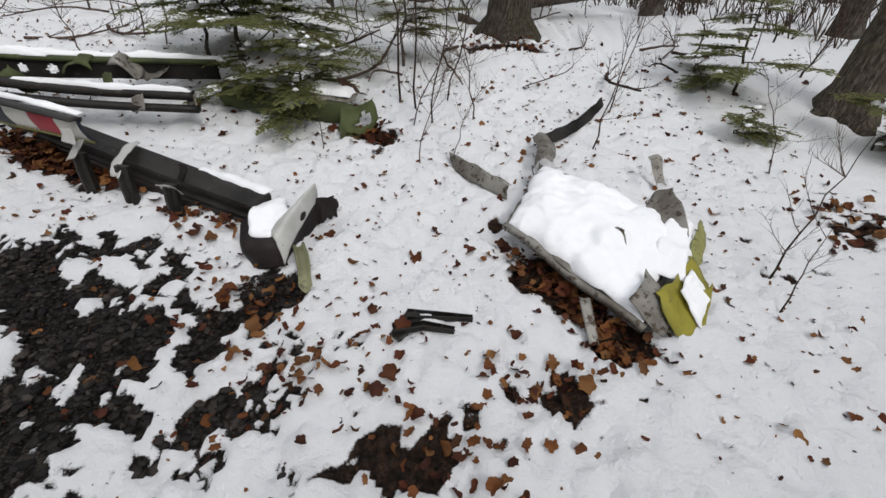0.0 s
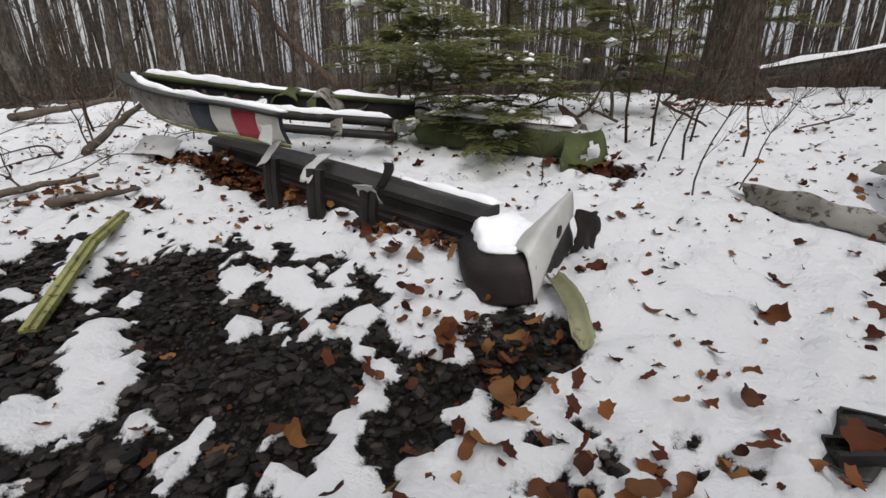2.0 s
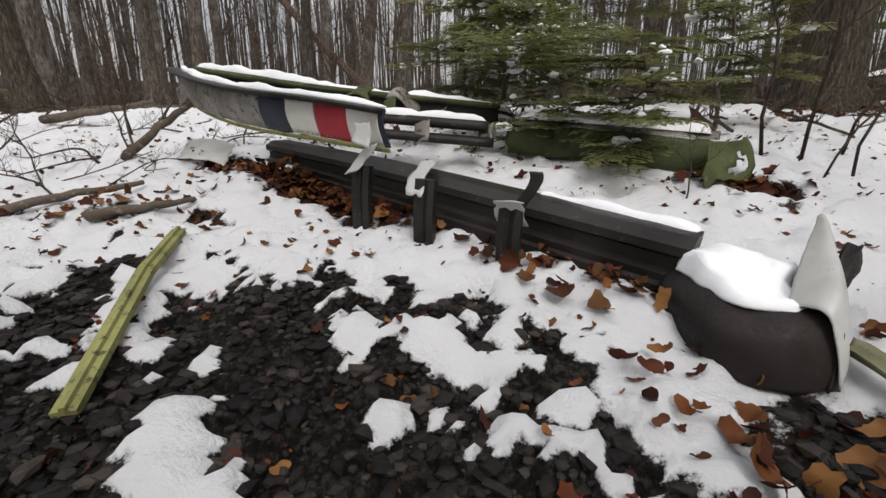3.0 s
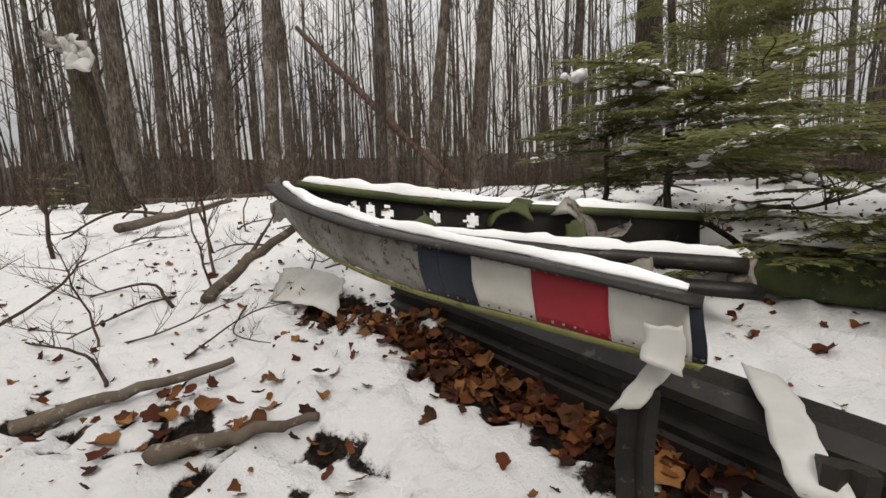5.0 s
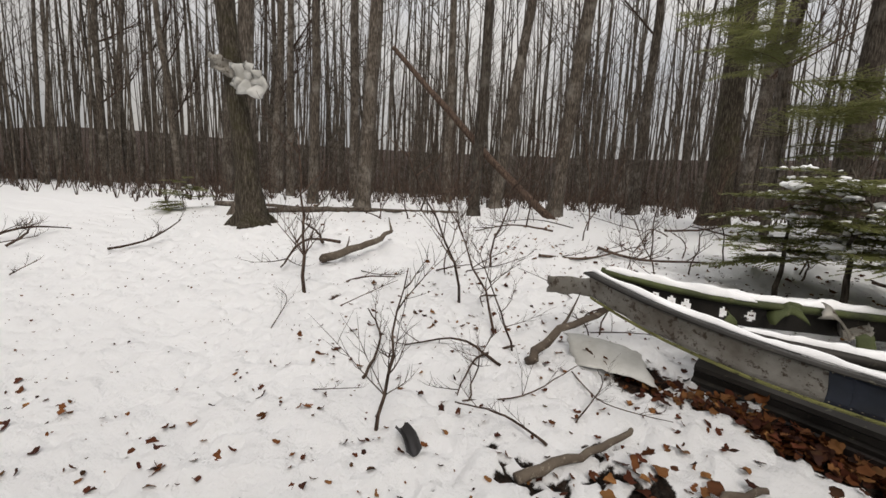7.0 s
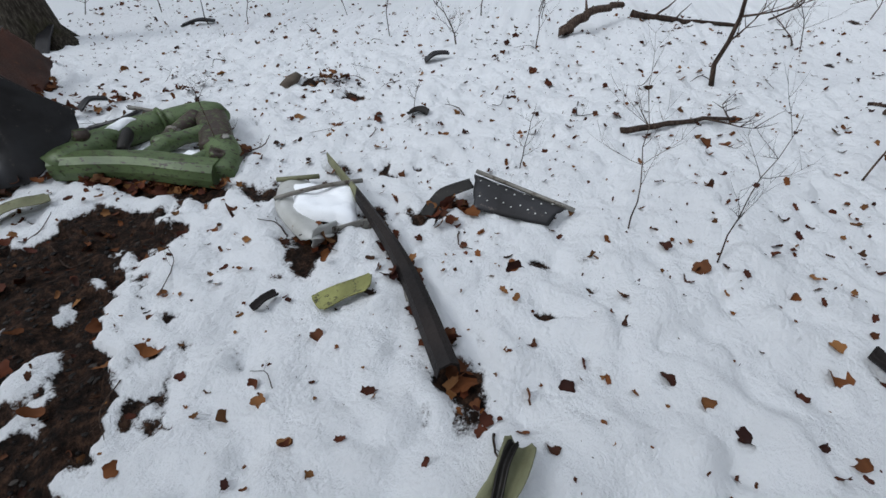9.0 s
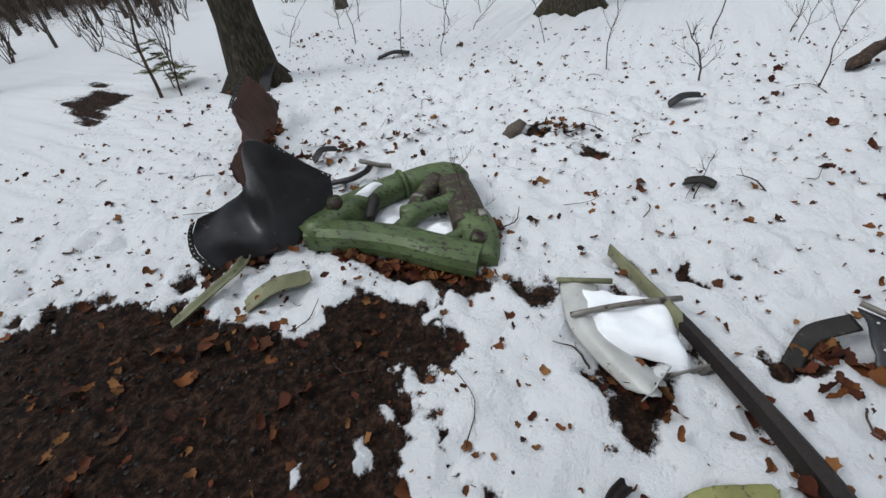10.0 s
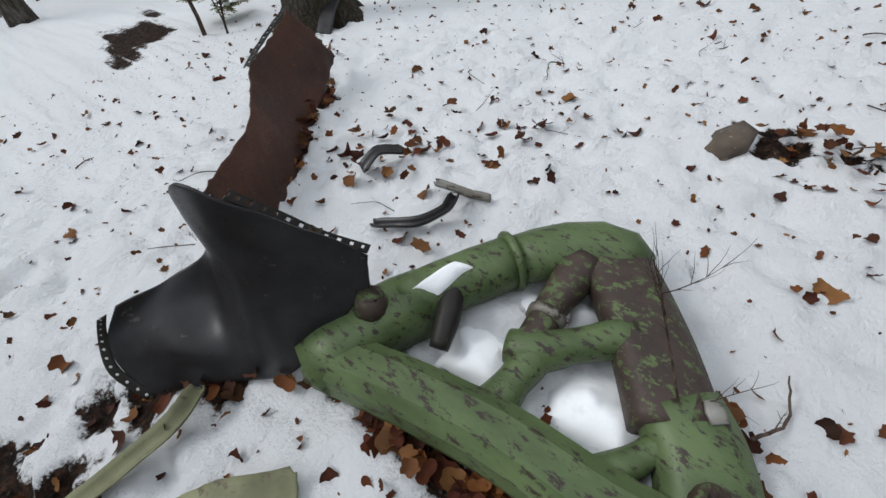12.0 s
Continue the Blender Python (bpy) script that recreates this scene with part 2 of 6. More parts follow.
def fbm(x, y, f, seed=0, octaves=4):
    v, amp, tot = 0, 1.0, 0.0
    for i in range(octaves):
        v, tot = v + amp * vnoise(x * f, y * f, seed + i * 7), tot + amp
        f, amp = f * 2.03, amp * 0.55
    return v / tot - 0.5


def base_h(x, y):
    """The lie of the land without bumps."""
    p1 = -0.61 - 0.05 * np.clip(x, -9, 6) + 0.2 * y
    p1 = 0.15 + 0.75 * np.tanh((p1 - 0.15) / 0.75)
    p2 = -0.2 - 0.033 * np.clip(x, -16, 0) + 0.012 * np.clip(-5 - y, 0, 6)
    w = smooth((y + 1.2) / 2.4)
    w = w + (1 - w) * smooth((x + 6) / 2.0)
    r = np.hypot(x + 3, y)
    p1 = p1 - 0.13 * np.exp(-((x + 1.2) ** 2 + (y - 0.7) ** 2) / 0.3)
    hill = 9.0 * smooth((r - 40) / 75) * smooth((y + x * 0.25 + 25) / 50)
    return p1 * w + p2 * (1 - w) + hill


# bare patches: x, y, half length, half width, turn, how broken up, gravel
BARE = [
    (-2.1, 1.5, 1.05, 0.72, -8, 0.55, 1), (-2.9, 1.5, 0.7, 0.55, 0, 0.6, 1), (-1.45, 1.1, 0.55, 0.4, 0, 0.8, 0.8), (-0.98, 1.8, 0.26, 0.2, 0, 0.2, 0.5),
    (-3.15, 2.98, 1.0, 0.16, -16, 0.15, 0.1), (0.86, 1.98, 0.5, 0.14, -46, 0.1, 0.0), (1.05, 1.62, 0.16, 0.12, 0, 0.2, 0),
    (0.0, 1.02, 0.36, 0.2, 10, 0.5, 0.3), (0.62, 1.36, 0.3, 0.12, 5, 0.6, 0.3), (-0.6, 1.35, 0.5, 0.18, 30, 0.75, 0.5),
    (-3.9, 2.35, 0.6, 0.2, 20, 0.6, 0.7), (-0.75, 3.75, 0.28, 0.2, 0, 0.2, 0), (0.15, 2.9, 0.0, 0.0, 0, 0.2, 0),
    (-6.95, -4.22, 0.43, 0.48, 0, 0.22, 0.0), (-6.35, -4.95, 0.6, 0.6, 0, 0.22, 0.0), (-6.05, -4.6, 0.5, 0.6, 0, 0.25, 0.0), (-6.7, -4.5, 0.45, 0.45, 0, 0.15, 0.0), (-5.95, -5.7, 0.85, 0.8, 0, 0.25, 0.0),
    (-6.4, -3.62, 0.3, 0.24, 20, 0.42, 0.0), (-6.12, -3.48, 0.42, 0.32, 0, 0.25, 0.0), (-5.7, -4.1, 0.5, 0.5, 0, 0.3, 0.0), (-6.55, -3.95, 0.35, 0.28, 0, 0.3, 0.0),
    (-1.95, 1.05, 0.6, 0.3, -5, 0.3, 1), (-1.75, 0.72, 0.55, 0.36, 0, 0.3, 1), (-1.15, 0.72, 0.3, 0.2, 0, 0.4, 0.7), (-2.4, 0.95, 0.5, 0.3, 0, 0.2, 1), (-2.55, 1.2, 0.5, 0.3, 0, 0.22, 1), (-7.6, -4.42, 0.06, 0.55, 5, 0.1, 0.0), (-8.38, -6.2, 0.75, 0.1, 38, 0.15, 0.0),
    (-7.35, -5.28, 0.3, 0.12, -45, 0.15, 0.0), (-6.98, -2.38, 0.58, 0.07, 36, 0.12, 0.0), (-7.4, -3.12, 0.3, 0.13, 30, 0.15, 0.0),
    (-7.68, -2.42, 0.16, 0.14, 0, 0.2, 0.0), (-9.4, -4.0, 0.25, 0.12, 60, 0.3, 0.0), (-8.95, -9.9, 0.9, 0.35, 60, 0.2, 0.0), (0.9, 6.4, 0.6, 0.25, 0, 0.4, 0.0), (3.2, 3.0, 0.3, 0.2, 0, 0.6, 0.0),
    (-7.15, -0.4, 0.18, 0.14, 0, 0.2, 0.0),
]


def snow_depth(x, y):
    """0 for bare soil to 1 for full snow, and how gravelly the soil is."""
    x, y = np.asarray(x, float), np.asarray(y, float)
    n1, n2 = fbm(x, y, 2.6, 11, 5), fbm(x, y, 7.0, 31, 4)
    n3, n4 = fbm(x, y, 4.2, 55, 5), fbm(x, y, 10.0, 66, 3)
    n5 = fbm(x, y, 15.0, 93, 2)
    s = np.ones_like(x)
    g = np.zeros_like(x)
    for px, py, a, b, turn, rag, grav in BARE:
        if a <= 0:
            continue
        c, q = math.cos(radians(turn)), math.sin(radians(turn))
        dx, dy = x - px, y - py
        u, v = (dx * c + dy * q) / a, (-dx * q + dy * c) / b
        d = (np.sqrt(u * u + v * v) - 1) * min(a, b)
        d = d + n1 * (0.25 + 0.9 * rag) * 0.8 + n2 * (0.1 + 0.75 * rag)
        d = d + rag * rag * 11.0 * np.maximum(0, n3 - 0.005)
        d = d + rag * rag * 7.0 * np.maximum(0, n4 - 0.04)
        d = d + rag * 0.5 * n5
        s = np.minimum(s, smooth(0.5 + d / 0.15))
        g = np.maximum(g, grav * smooth(1.2 - d / 0.5))
    speck = vnoise(x * 9.5, y * 9.5, 77) * vnoise(x * 2.1, y * 2.1, 78)
    s = np.minimum(s, 1 - 0.8 * smooth((speck - 0.74) / 0.1))
    return s, g


def ground_z(x, y):
    s, g = snow_depth(x, y)
    near = 1 / (1 + (np.hypot(x + 3, y) / 25) ** 2)
    z = base_h(x, y) + 0.05 * fbm(x, y, 1.3, 5, 3) * near * 1.6 + (0.1 * fbm(x, y, 5.0, 3, 3) + 0.07 * fbm(x, y, 12.0, 8, 2)) * near
    pits = smooth((vnoise(x * 7, y * 7, 91) - 0.72) / 0.2) * 0.03
    return z + (0.04 * s - 0.02 - pits * s) * near


def gz(x, y):
    return float(ground_z(np.array([x]), np.array([y]))[0])


def mesh_of(bm, name, material, flat=False):
    me = bpy.data.meshes.new(name)
    bmesh.ops.recalc_face_normals(bm, faces=bm.faces)
    bm.to_mesh(me)
    bm.free()
    me.materials.append(material)
    if not flat:
        me.shade_smooth()
    return me


def thing(name, at, label, category, group="", kind=""):
    ob = new(name)
    ob.empty_display_size = 0.1
    ob.location = at
    return tagged(ob, label, category, group, kind)


def root_of(ob):
    p = Vector((0, 0, 0))
    while ob:
        p = p + ob.location
        ob = ob.parent
    return p


def part(name, bm, material, parent, label="", flat=False):
    """Links a bmesh, given in world metres, as one mesh under parent."""
    at = root_of(parent)
    for v in bm.verts:
        v.co -= at
    ob = new(name, mesh_of(bm, name, material, flat))
    ob.parent = parent
    return tagged(ob, label)


def solo(name, bm, material, label, category, group="", kind="", flat=False):
    """A thing of one mesh."""
    lo = Vector((sum(v.co.x for v in bm.verts), sum(v.co.y for v in bm.verts), 0)) / len(bm.verts)
    lo.z = min(v.co.z for v in bm.verts)
    for v in bm.verts:
        v.co -= lo
    ob = new(name, mesh_of(bm, name, material, flat))
    ob.location = lo
    return tagged(ob, label, category, group, kind)


def tube(bm, pts, radii, sides=8, cap=True, wob=0.0, rnd=None, flat=1.0):
    pts = [Vector(p) for p in pts]
    rings, side = [], None
    for i, p in enumerate(pts):
        d = (pts[min(i + 1, len(pts) - 1)] - pts[max(i - 1, 0)]).normalized()
        if side is None:
            side = d.cross(Vector((0, 0, 1)) if abs(d.z) < 0.9 else Vector((1, 0, 0))).normalized()
        side = (side - d * side.dot(d)).normalized()
        up = side.cross(d)
        r = radii[i] if isinstance(radii, (list, tuple)) else radii
        ring = []
        for k in range(sides):
            a = 2 * math.pi * k / sides
            q = r * (1 + (rnd.uniform(-wob, wob) if rnd else 0))
            ring.append(bm.verts.new(p + side * (math.cos(a) * q) + up * (math.sin(a) * q * flat)))
        rings.append(ring)
    for a, b in zip(rings, rings[1:]):
        for k in range(sides):
            bm.faces.new((a[k], a[(k + 1) % sides], b[(k + 1) % sides], b[k]))
    if cap:
        bm.faces.new(rings[0][::-1])
        bm.faces.new(rings[-1])
    return bm


def loft(bm, pts, profile, up=(0, 0, 1)):
    """Runs a closed profile of (sideways, upwards) along a line of points; a profile may be a function of the share of the way."""
    pts, up = [Vector(p) for p in pts], Vector(up)
    rings = []
    for i, p in enumerate(pts):
        d = (pts[min(i + 1, len(pts) - 1)] - pts[max(i - 1, 0)]).normalized()
        side = d.cross(up).normalized()
        u = side.cross(d)
        pr = profile(i / (len(pts) - 1)) if callable(profile) else profile
        rings.append([bm.verts.new(p + side * a + u * b) for a, b in pr])
    k = len(rings[0])
    for a, b in zip(rings, rings[1:]):
        for j in range(k):
            bm.faces.new((a[j], a[(j + 1) % k], b[(j + 1) % k], b[j]))
    bm.faces.new(rings[0][::-1])
    bm.faces.new(rings[-1])
    return bm


def line(a, b, n=12, sag=0.0, wob=0.0, seed=0):
    a, b = Vector(a), Vector(b)
    r = random.Random(seed)
    out = []
    for i in range(n):
        u = i / (n - 1)
        p = a.lerp(b, u)
        p.z -= sag * 4 * u * (1 - u)
        if 0 < i < n - 1:
            p += Vector((r.uniform(-wob, wob), r.uniform(-wob, wob), r.uniform(-wob, wob)))
        out.append(p)
    return out


def catmull(pts, u):
    n = len(pts) - 1
    f = min(max(u * n, 0), n - 1e-6)
    i = int(f)
    f -= i
    p0, p1, p2, p3 = pts[max(i - 1, 0)], pts[i], pts[i + 1], pts[min(i + 2, n)]
    return 0.5 * (2 * p1 + (p2 - p0) * f + (2 * p0 - 5 * p1 + 4 * p2 - p3) * f * f + (3 * p1 - p0 - 3 * p2 + p3) * f ** 3)


def patch_fn(rows):
    rows = [[Vector(p) for p in r] for r in rows]
    return lambda u, v: catmull([catmull(r, u) for r in rows], v)


def sheet(bm, fn, nu, nv, thick=0.004, dent=0.0, ragged=0.0, seed=1, hole=None):
    """A bent plate with thickness from a surface fn(u, v), with dents and torn edges."""
    r = random.Random(seed)
    grid = []
    eu = [r.uniform(-ragged, ragged) for _ in range(nu + nv + 2)]
    for i in range(nu + 1):
        row = []
        for j in range(nv + 1):
            u, v = i / nu, j / nv
            if ragged:
                u2 = u + (eu[j] if i in (0, nu) else 0)
                v2 = v + (eu[nv + i] if j in (0, nv) else 0)
                u, v = min(max(u2, 0), 1), min(max(v2, 0), 1)
            p = Vector(fn(u, v))
            if dent:
                q = p * 9 + Vector((seed * 3.1, 0, 0))
                p += Vector((noise.noise(q), noise.noise(q + Vector((7, 3, 1))), noise.noise(q + Vector((2, 9, 4))))) * dent
            row.append(p)
        grid.append(row)
    top, bot = [], []
    for i in range(nu + 1):
        ta, ba = [], []
        for j in range(nv + 1):
            a = grid[min(i + 1, nu)][j] - grid[max(i - 1, 0)][j]
            b = grid[i][min(j + 1, nv)] - grid[i][max(j - 1, 0)]
            nn = a.cross(b)
            nn = nn.normalized() if nn.length > 1e-9 else Vector((0, 0, 1))
            ta.append(bm.verts.new(grid[i][j] + nn * thick / 2))
            ba.append(bm.verts.new(grid[i][j] - nn * thick / 2))
        top.append(ta)
        bot.append(ba)
    skip = lambda i, j: not (0 <= i < nu and 0 <= j < nv) or (hole and hole((i + 0.5) / nu, (j + 0.5) / nv))
    for i in range(nu):
        for j in range(nv):
            if skip(i, j):
                continue
            bm.faces.new((top[i][j], top[i + 1][j], top[i + 1][j + 1], top[i][j + 1]))
            bm.faces.new((bot[i][j + 1], bot[i + 1][j + 1], bot[i + 1][j], bot[i][j]))
            for di, dj, a, b in ((-1, 0, (i, j), (i, j + 1)), (1, 0, (i + 1, j + 1), (i + 1, j)), (0, -1, (i + 1, j), (i, j)), (0, 1, (i, j + 1), (i + 1, j + 1))):
                if skip(i + di, j + dj):
                    bm.faces.new((top[a[0]][a[1]], top[b[0]][b[1]], bot[b[0]][b[1]], bot[a[0]][a[1]]))
    loose = [v for v in bm.verts if not v.link_faces]
    for v in loose:
        bm.verts.remove(v)
    return bm


def rivet(bm, p, nrm, r=0.005):
    """A low domed rivet head."""
    nrm = Vector(nrm).normalized()
    s = nrm.cross(Vector((0.3, 0.2, 1))).normalized()
    t = nrm.cross(s)
    p = Vector(p)
    ring = [bm.verts.new(p + (s * math.cos(a) + t * math.sin(a)) * r - nrm * 0.001) for a in [k * math.pi / 3 for k in range(6)]]
    tip = bm.verts.new(p + nrm * r * 0.5)
    for k in range(6):
        bm.faces.new((ring[k], ring[(k + 1) % 6], tip))


def snow_heap(bm, fn, nu, nv, depth, seed, edge=0.2):
    """Snow lying on a surface fn(u, v): rounded at its uneven rim."""
    def upper(u, v):
        e = min(u, 1 - u) / edge, min(v, 1 - v) / edge
        k = math.sqrt(max(0.0, 1 - (1 - min(1, e[0])) ** 2)) * math.sqrt(max(0.0, 1 - (1 - min(1, e[1])) ** 2))
        p = Vector(fn(u, v))
        return p, k
    tops, bots = [], []
    for i in range(nu + 1):
        a, b = [], []
        for j in range(nv + 1):
            p, k = upper(i / nu, j / nv)
            w = 1 + 0.9 * noise.noise(p * 5 + Vector((seed, 0, 0))) + 0.3 * noise.noise(p * 17)
            side = Vector((noise.noise(p * 13 + Vector((seed, 5, 0))), noise.noise(p * 13 + Vector((0, seed, 9))), 0)) * depth * 0.5
            a.append(bm.verts.new(p + side + Vector((0, 0, depth * k * w + 0.003))))
            b.append(bm.verts.new(p + side * 0.8 - Vector((0, 0, 0.004))))
        tops.append(a)
        bots.append(b)
    for i in range(nu):
        for j in range(nv):
            bm.faces.new((tops[i][j], tops[i + 1][j], tops[i + 1][j + 1], tops[i][j + 1]))
            bm.faces.new((bots[i][j + 1], bots[i + 1][j + 1], bots[i + 1][j], bots[i][j]))
    for i in range(nu):
        bm.faces.new((tops[i][0], tops[i + 1][0], bots[i + 1][0], bots[i][0]))
        bm.faces.new((tops[i + 1][nv], tops[i][nv], bots[i][nv], bots[i + 1][nv]))
    for j in range(nv):
        bm.faces.new((tops[0][j + 1], tops[0][j], bots[0][j], bots[0][j + 1]))
        bm.faces.new((tops[nu][j], tops[nu][j + 1], bots[nu][j + 1], bots[nu][j]))
    return bm


def snow_on(fn, nu, nv, depth, seed, label, edge=0.2):
    return solo("snow_patch", snow_heap(bmesh.new(), fn, nu, nv, depth, seed, edge), M_SNOW, label, "snow", "snow lying on wreckage")


def snow_strip(pts, width, depth, seed, label):
    pts = [Vector(p) for p in pts]
    def fn(u, v):
        p = catmull(pts, u)
        d = catmull(pts, min(1, u + 0.02)) - catmull(pts, max(0, u - 0.02))
        s = d.cross(Vector((0, 0, 1))).normalized()
        return p + s * (v - 0.5) * width * (0.75 + 0.6 * noise.noise(p * 4 + Vector((seed, 0, 0))))
    return snow_on(fn, max(16, 6 * len(pts)), 6, depth, seed, label, 0.3)


# ---- where dead leaves lie; each has thawed a small pit into the snow ----
lrnd = random.Random(31)
spots = []
for _ in range(2500):
    spots.append((lrnd.uniform(-6.5, 3.5), lrnd.uniform(1.0, 6.5), 1))
for _ in range(2900):
    spots.append((lrnd.uniform(-12.5, -5.2), lrnd.uniform(-9, 1.5), 1))
for _ in range(1100):
    spots.append((lrnd.uniform(-13, 6), lrnd.uniform(5, 12), 1))
HEAPS = [(-3.15, 2.96, 1.0, 0.12, -16, 620), (0.86, 1.98, 0.5, 0.14, -46, 170), (1.05, 1.62, 0.18, 0.12, 0, 40), (-0.72, 3.72, 0.28, 0.18, 0, 70), (-0.6, 1.35, 0.7, 0.3, 30, 80),
         (-1.1, 1.7, 0.5, 0.3, 20, 60), (-7.6, -4.4, 0.05, 0.55, 8, 130), (-8.4, -6.22, 0.75, 0.09, 38, 190), (-7.38, -5.25, 0.3, 0.1, -45, 22), (-6.98, -2.37, 0.6, 0.06, 36, 50),
         (-7.4, -3.1, 0.25, 0.12, 30, 45), (-7.68, -2.42, 0.16, 0.13, 0, 30), (-9.45, -3.95, 0.28, 0.12, 60, 30), (-6.6, -4.7, 0.9, 0.9, 0, 70), (-8.7, -5.3, 0.5, 0.5, 0, 36), (-8.6, -5.8, 0.4, 0.3, 0, 22),
         (-7.1, -0.38, 0.2, 0.12, 0, 24), (0.7, 6.5, 0.7, 0.3, 0, 90), (3.2, 3.0, 0.5, 0.4, 0, 70), (0.1, 1.0, 0.5, 0.25, 0, 50), (0.62, 1.36, 0.35, 0.15, 5, 45), (-3.9, 2.35, 0.6, 0.2, 20, 50), (-1.5, 2.35, 0.6, 0.12, -12, 60), (-8.0, -3.95, 0.15, 0.15, 0, 20)]
for _ in range(9000):
    spots.append((lrnd.uniform(-12.5, 3.5), lrnd.uniform(-9, 7), 3))
for hx, hy, a, b, turn, n in HEAPS:
    c, q = math.cos(radians(turn)), math.sin(radians(turn))
    for _ in range(n):
        u, v = lrnd.gauss(0, 0.5) * a, lrnd.gauss(0, 0.55) * b
        spots.append((hx + u * c - v * q, hy + u * q + v * c, 2))


# ---- ground: one sheet out to the horizon ----
def spread(lo, hi, step, far):
    core = list(np.arange(lo, hi, step))
    d, out, x = step, [], hi
    while x < far:
        d *= 1.16
        x += d
        out.append(x)
    d, x, back = step, lo, []
    while x > -far:
        d *= 1.16
        x -= d
        back.append(x)
    return np.array(back[::-1] + core + out)


xs, ys = spread(-10.2, 2.6, 0.03, 900), spread(-6.8, 5.4, 0.03, 900)
GX, GY = np.meshgrid(xs, ys, indexing="ij")
SD, GR = snow_depth(GX, GY)
GZ = ground_z(GX, GY)
RR = np.hypot(GX + 3, GY)
SD = SD - 0.85 * smooth((RR - 14) / 20)
pit = np.zeros_like(GX)
for lx, ly, w in spots:
    if w != 2 and xs[3] < lx < xs[-4] and ys[3] < ly < ys[-4] and -10 < lx < 2.4 and -6.6 < ly < 5.2:
        i, j = int(np.searchsorted(xs, lx)), int(np.searchsorted(ys, ly))
        sub = (slice(i - 2, i + 3), slice(j - 2, j + 3))
        d2 = (GX[sub] - lx) ** 2 + (GY[sub] - ly) ** 2
        pit[sub] = np.maximum(pit[sub], np.exp(-d2 / 0.0011) * (0.4 + 0.6 * ((i * 7 + j * 3) % 10) / 10))
GZ = GZ - 0.02 * pit
SD = SD - 0.38 * pit
nx, ny = len(xs), len(ys)
idx = np.arange(nx * ny).reshape(nx, ny)
quads = np.stack([idx[:-1, :-1], idx[1:, :-1], idx[1:, 1:], idx[:-1, 1:]], -1).reshape(-1, 4)
gme = bpy.data.meshes.new("ground")
gme.from_pydata(np.stack([GX, GY, GZ], -1).reshape(-1, 3).tolist(), [], quads.tolist())
gme.attributes.new("snow", "FLOAT", "POINT").data.foreach_set("value", SD.ravel().astype(np.float32))
gme.attributes.new("gravel", "FLOAT", "POINT").data.foreach_set("value", GR.ravel().astype(np.float32))
gme.materials.append(M_GROUND)
gme.shade_smooth()
tagged(new("ground", gme), "thin patchy snow over brown soil and dark gravel", "ground", kind="structure")


# ---- trees ----
def twigs(bm, rnd, p, d, length, r, depth, sides=4):
    """A limb that forks into twigs."""
    pts, q, dd = [p.copy()], p.copy(), d.copy()
    n = 4
    for i in range(n):
        dd = (dd + Vector((rnd.uniform(-0.22, 0.22), rnd.uniform(-0.22, 0.22), rnd.uniform(-0.05, 0.2)))).normalized()
        q = q + dd * length / n
        pts.append(q.copy())
    tube(bm, pts, [r * (1 - 0.75 * i / n) for i in range(n + 1)], sides, False)
    if depth:
        for i in range(1, n + 1):
            for _ in range(2 if i > 1 else 1):
                side = Vector((rnd.uniform(-1, 1), rnd.uniform(-1, 1), rnd.uniform(-0.2, 0.9))).normalized()
                twigs(bm, rnd, pts[i], (dd + side * 0.9).normalized(), length * rnd.uniform(0.4, 0.62), r * 0.5, depth - 1, 3)


def trunk_pts(x, y, h, lean, rnd, n=12):
    z = float(base_h(np.array(x), np.array(y))) - 0.12
    out, ox, oy = [], 0.0, 0.0
    for i in range(n + 1):
        u = (i / n) ** 1.4
        ox += rnd.uniform(-0.13, 0.13)
        oy += rnd.uniform(-0.13, 0.13)
        out.append(Vector((x + lean[0] * u + ox * u, y + lean[1] * u + oy * u, z + h * u)))
    return out


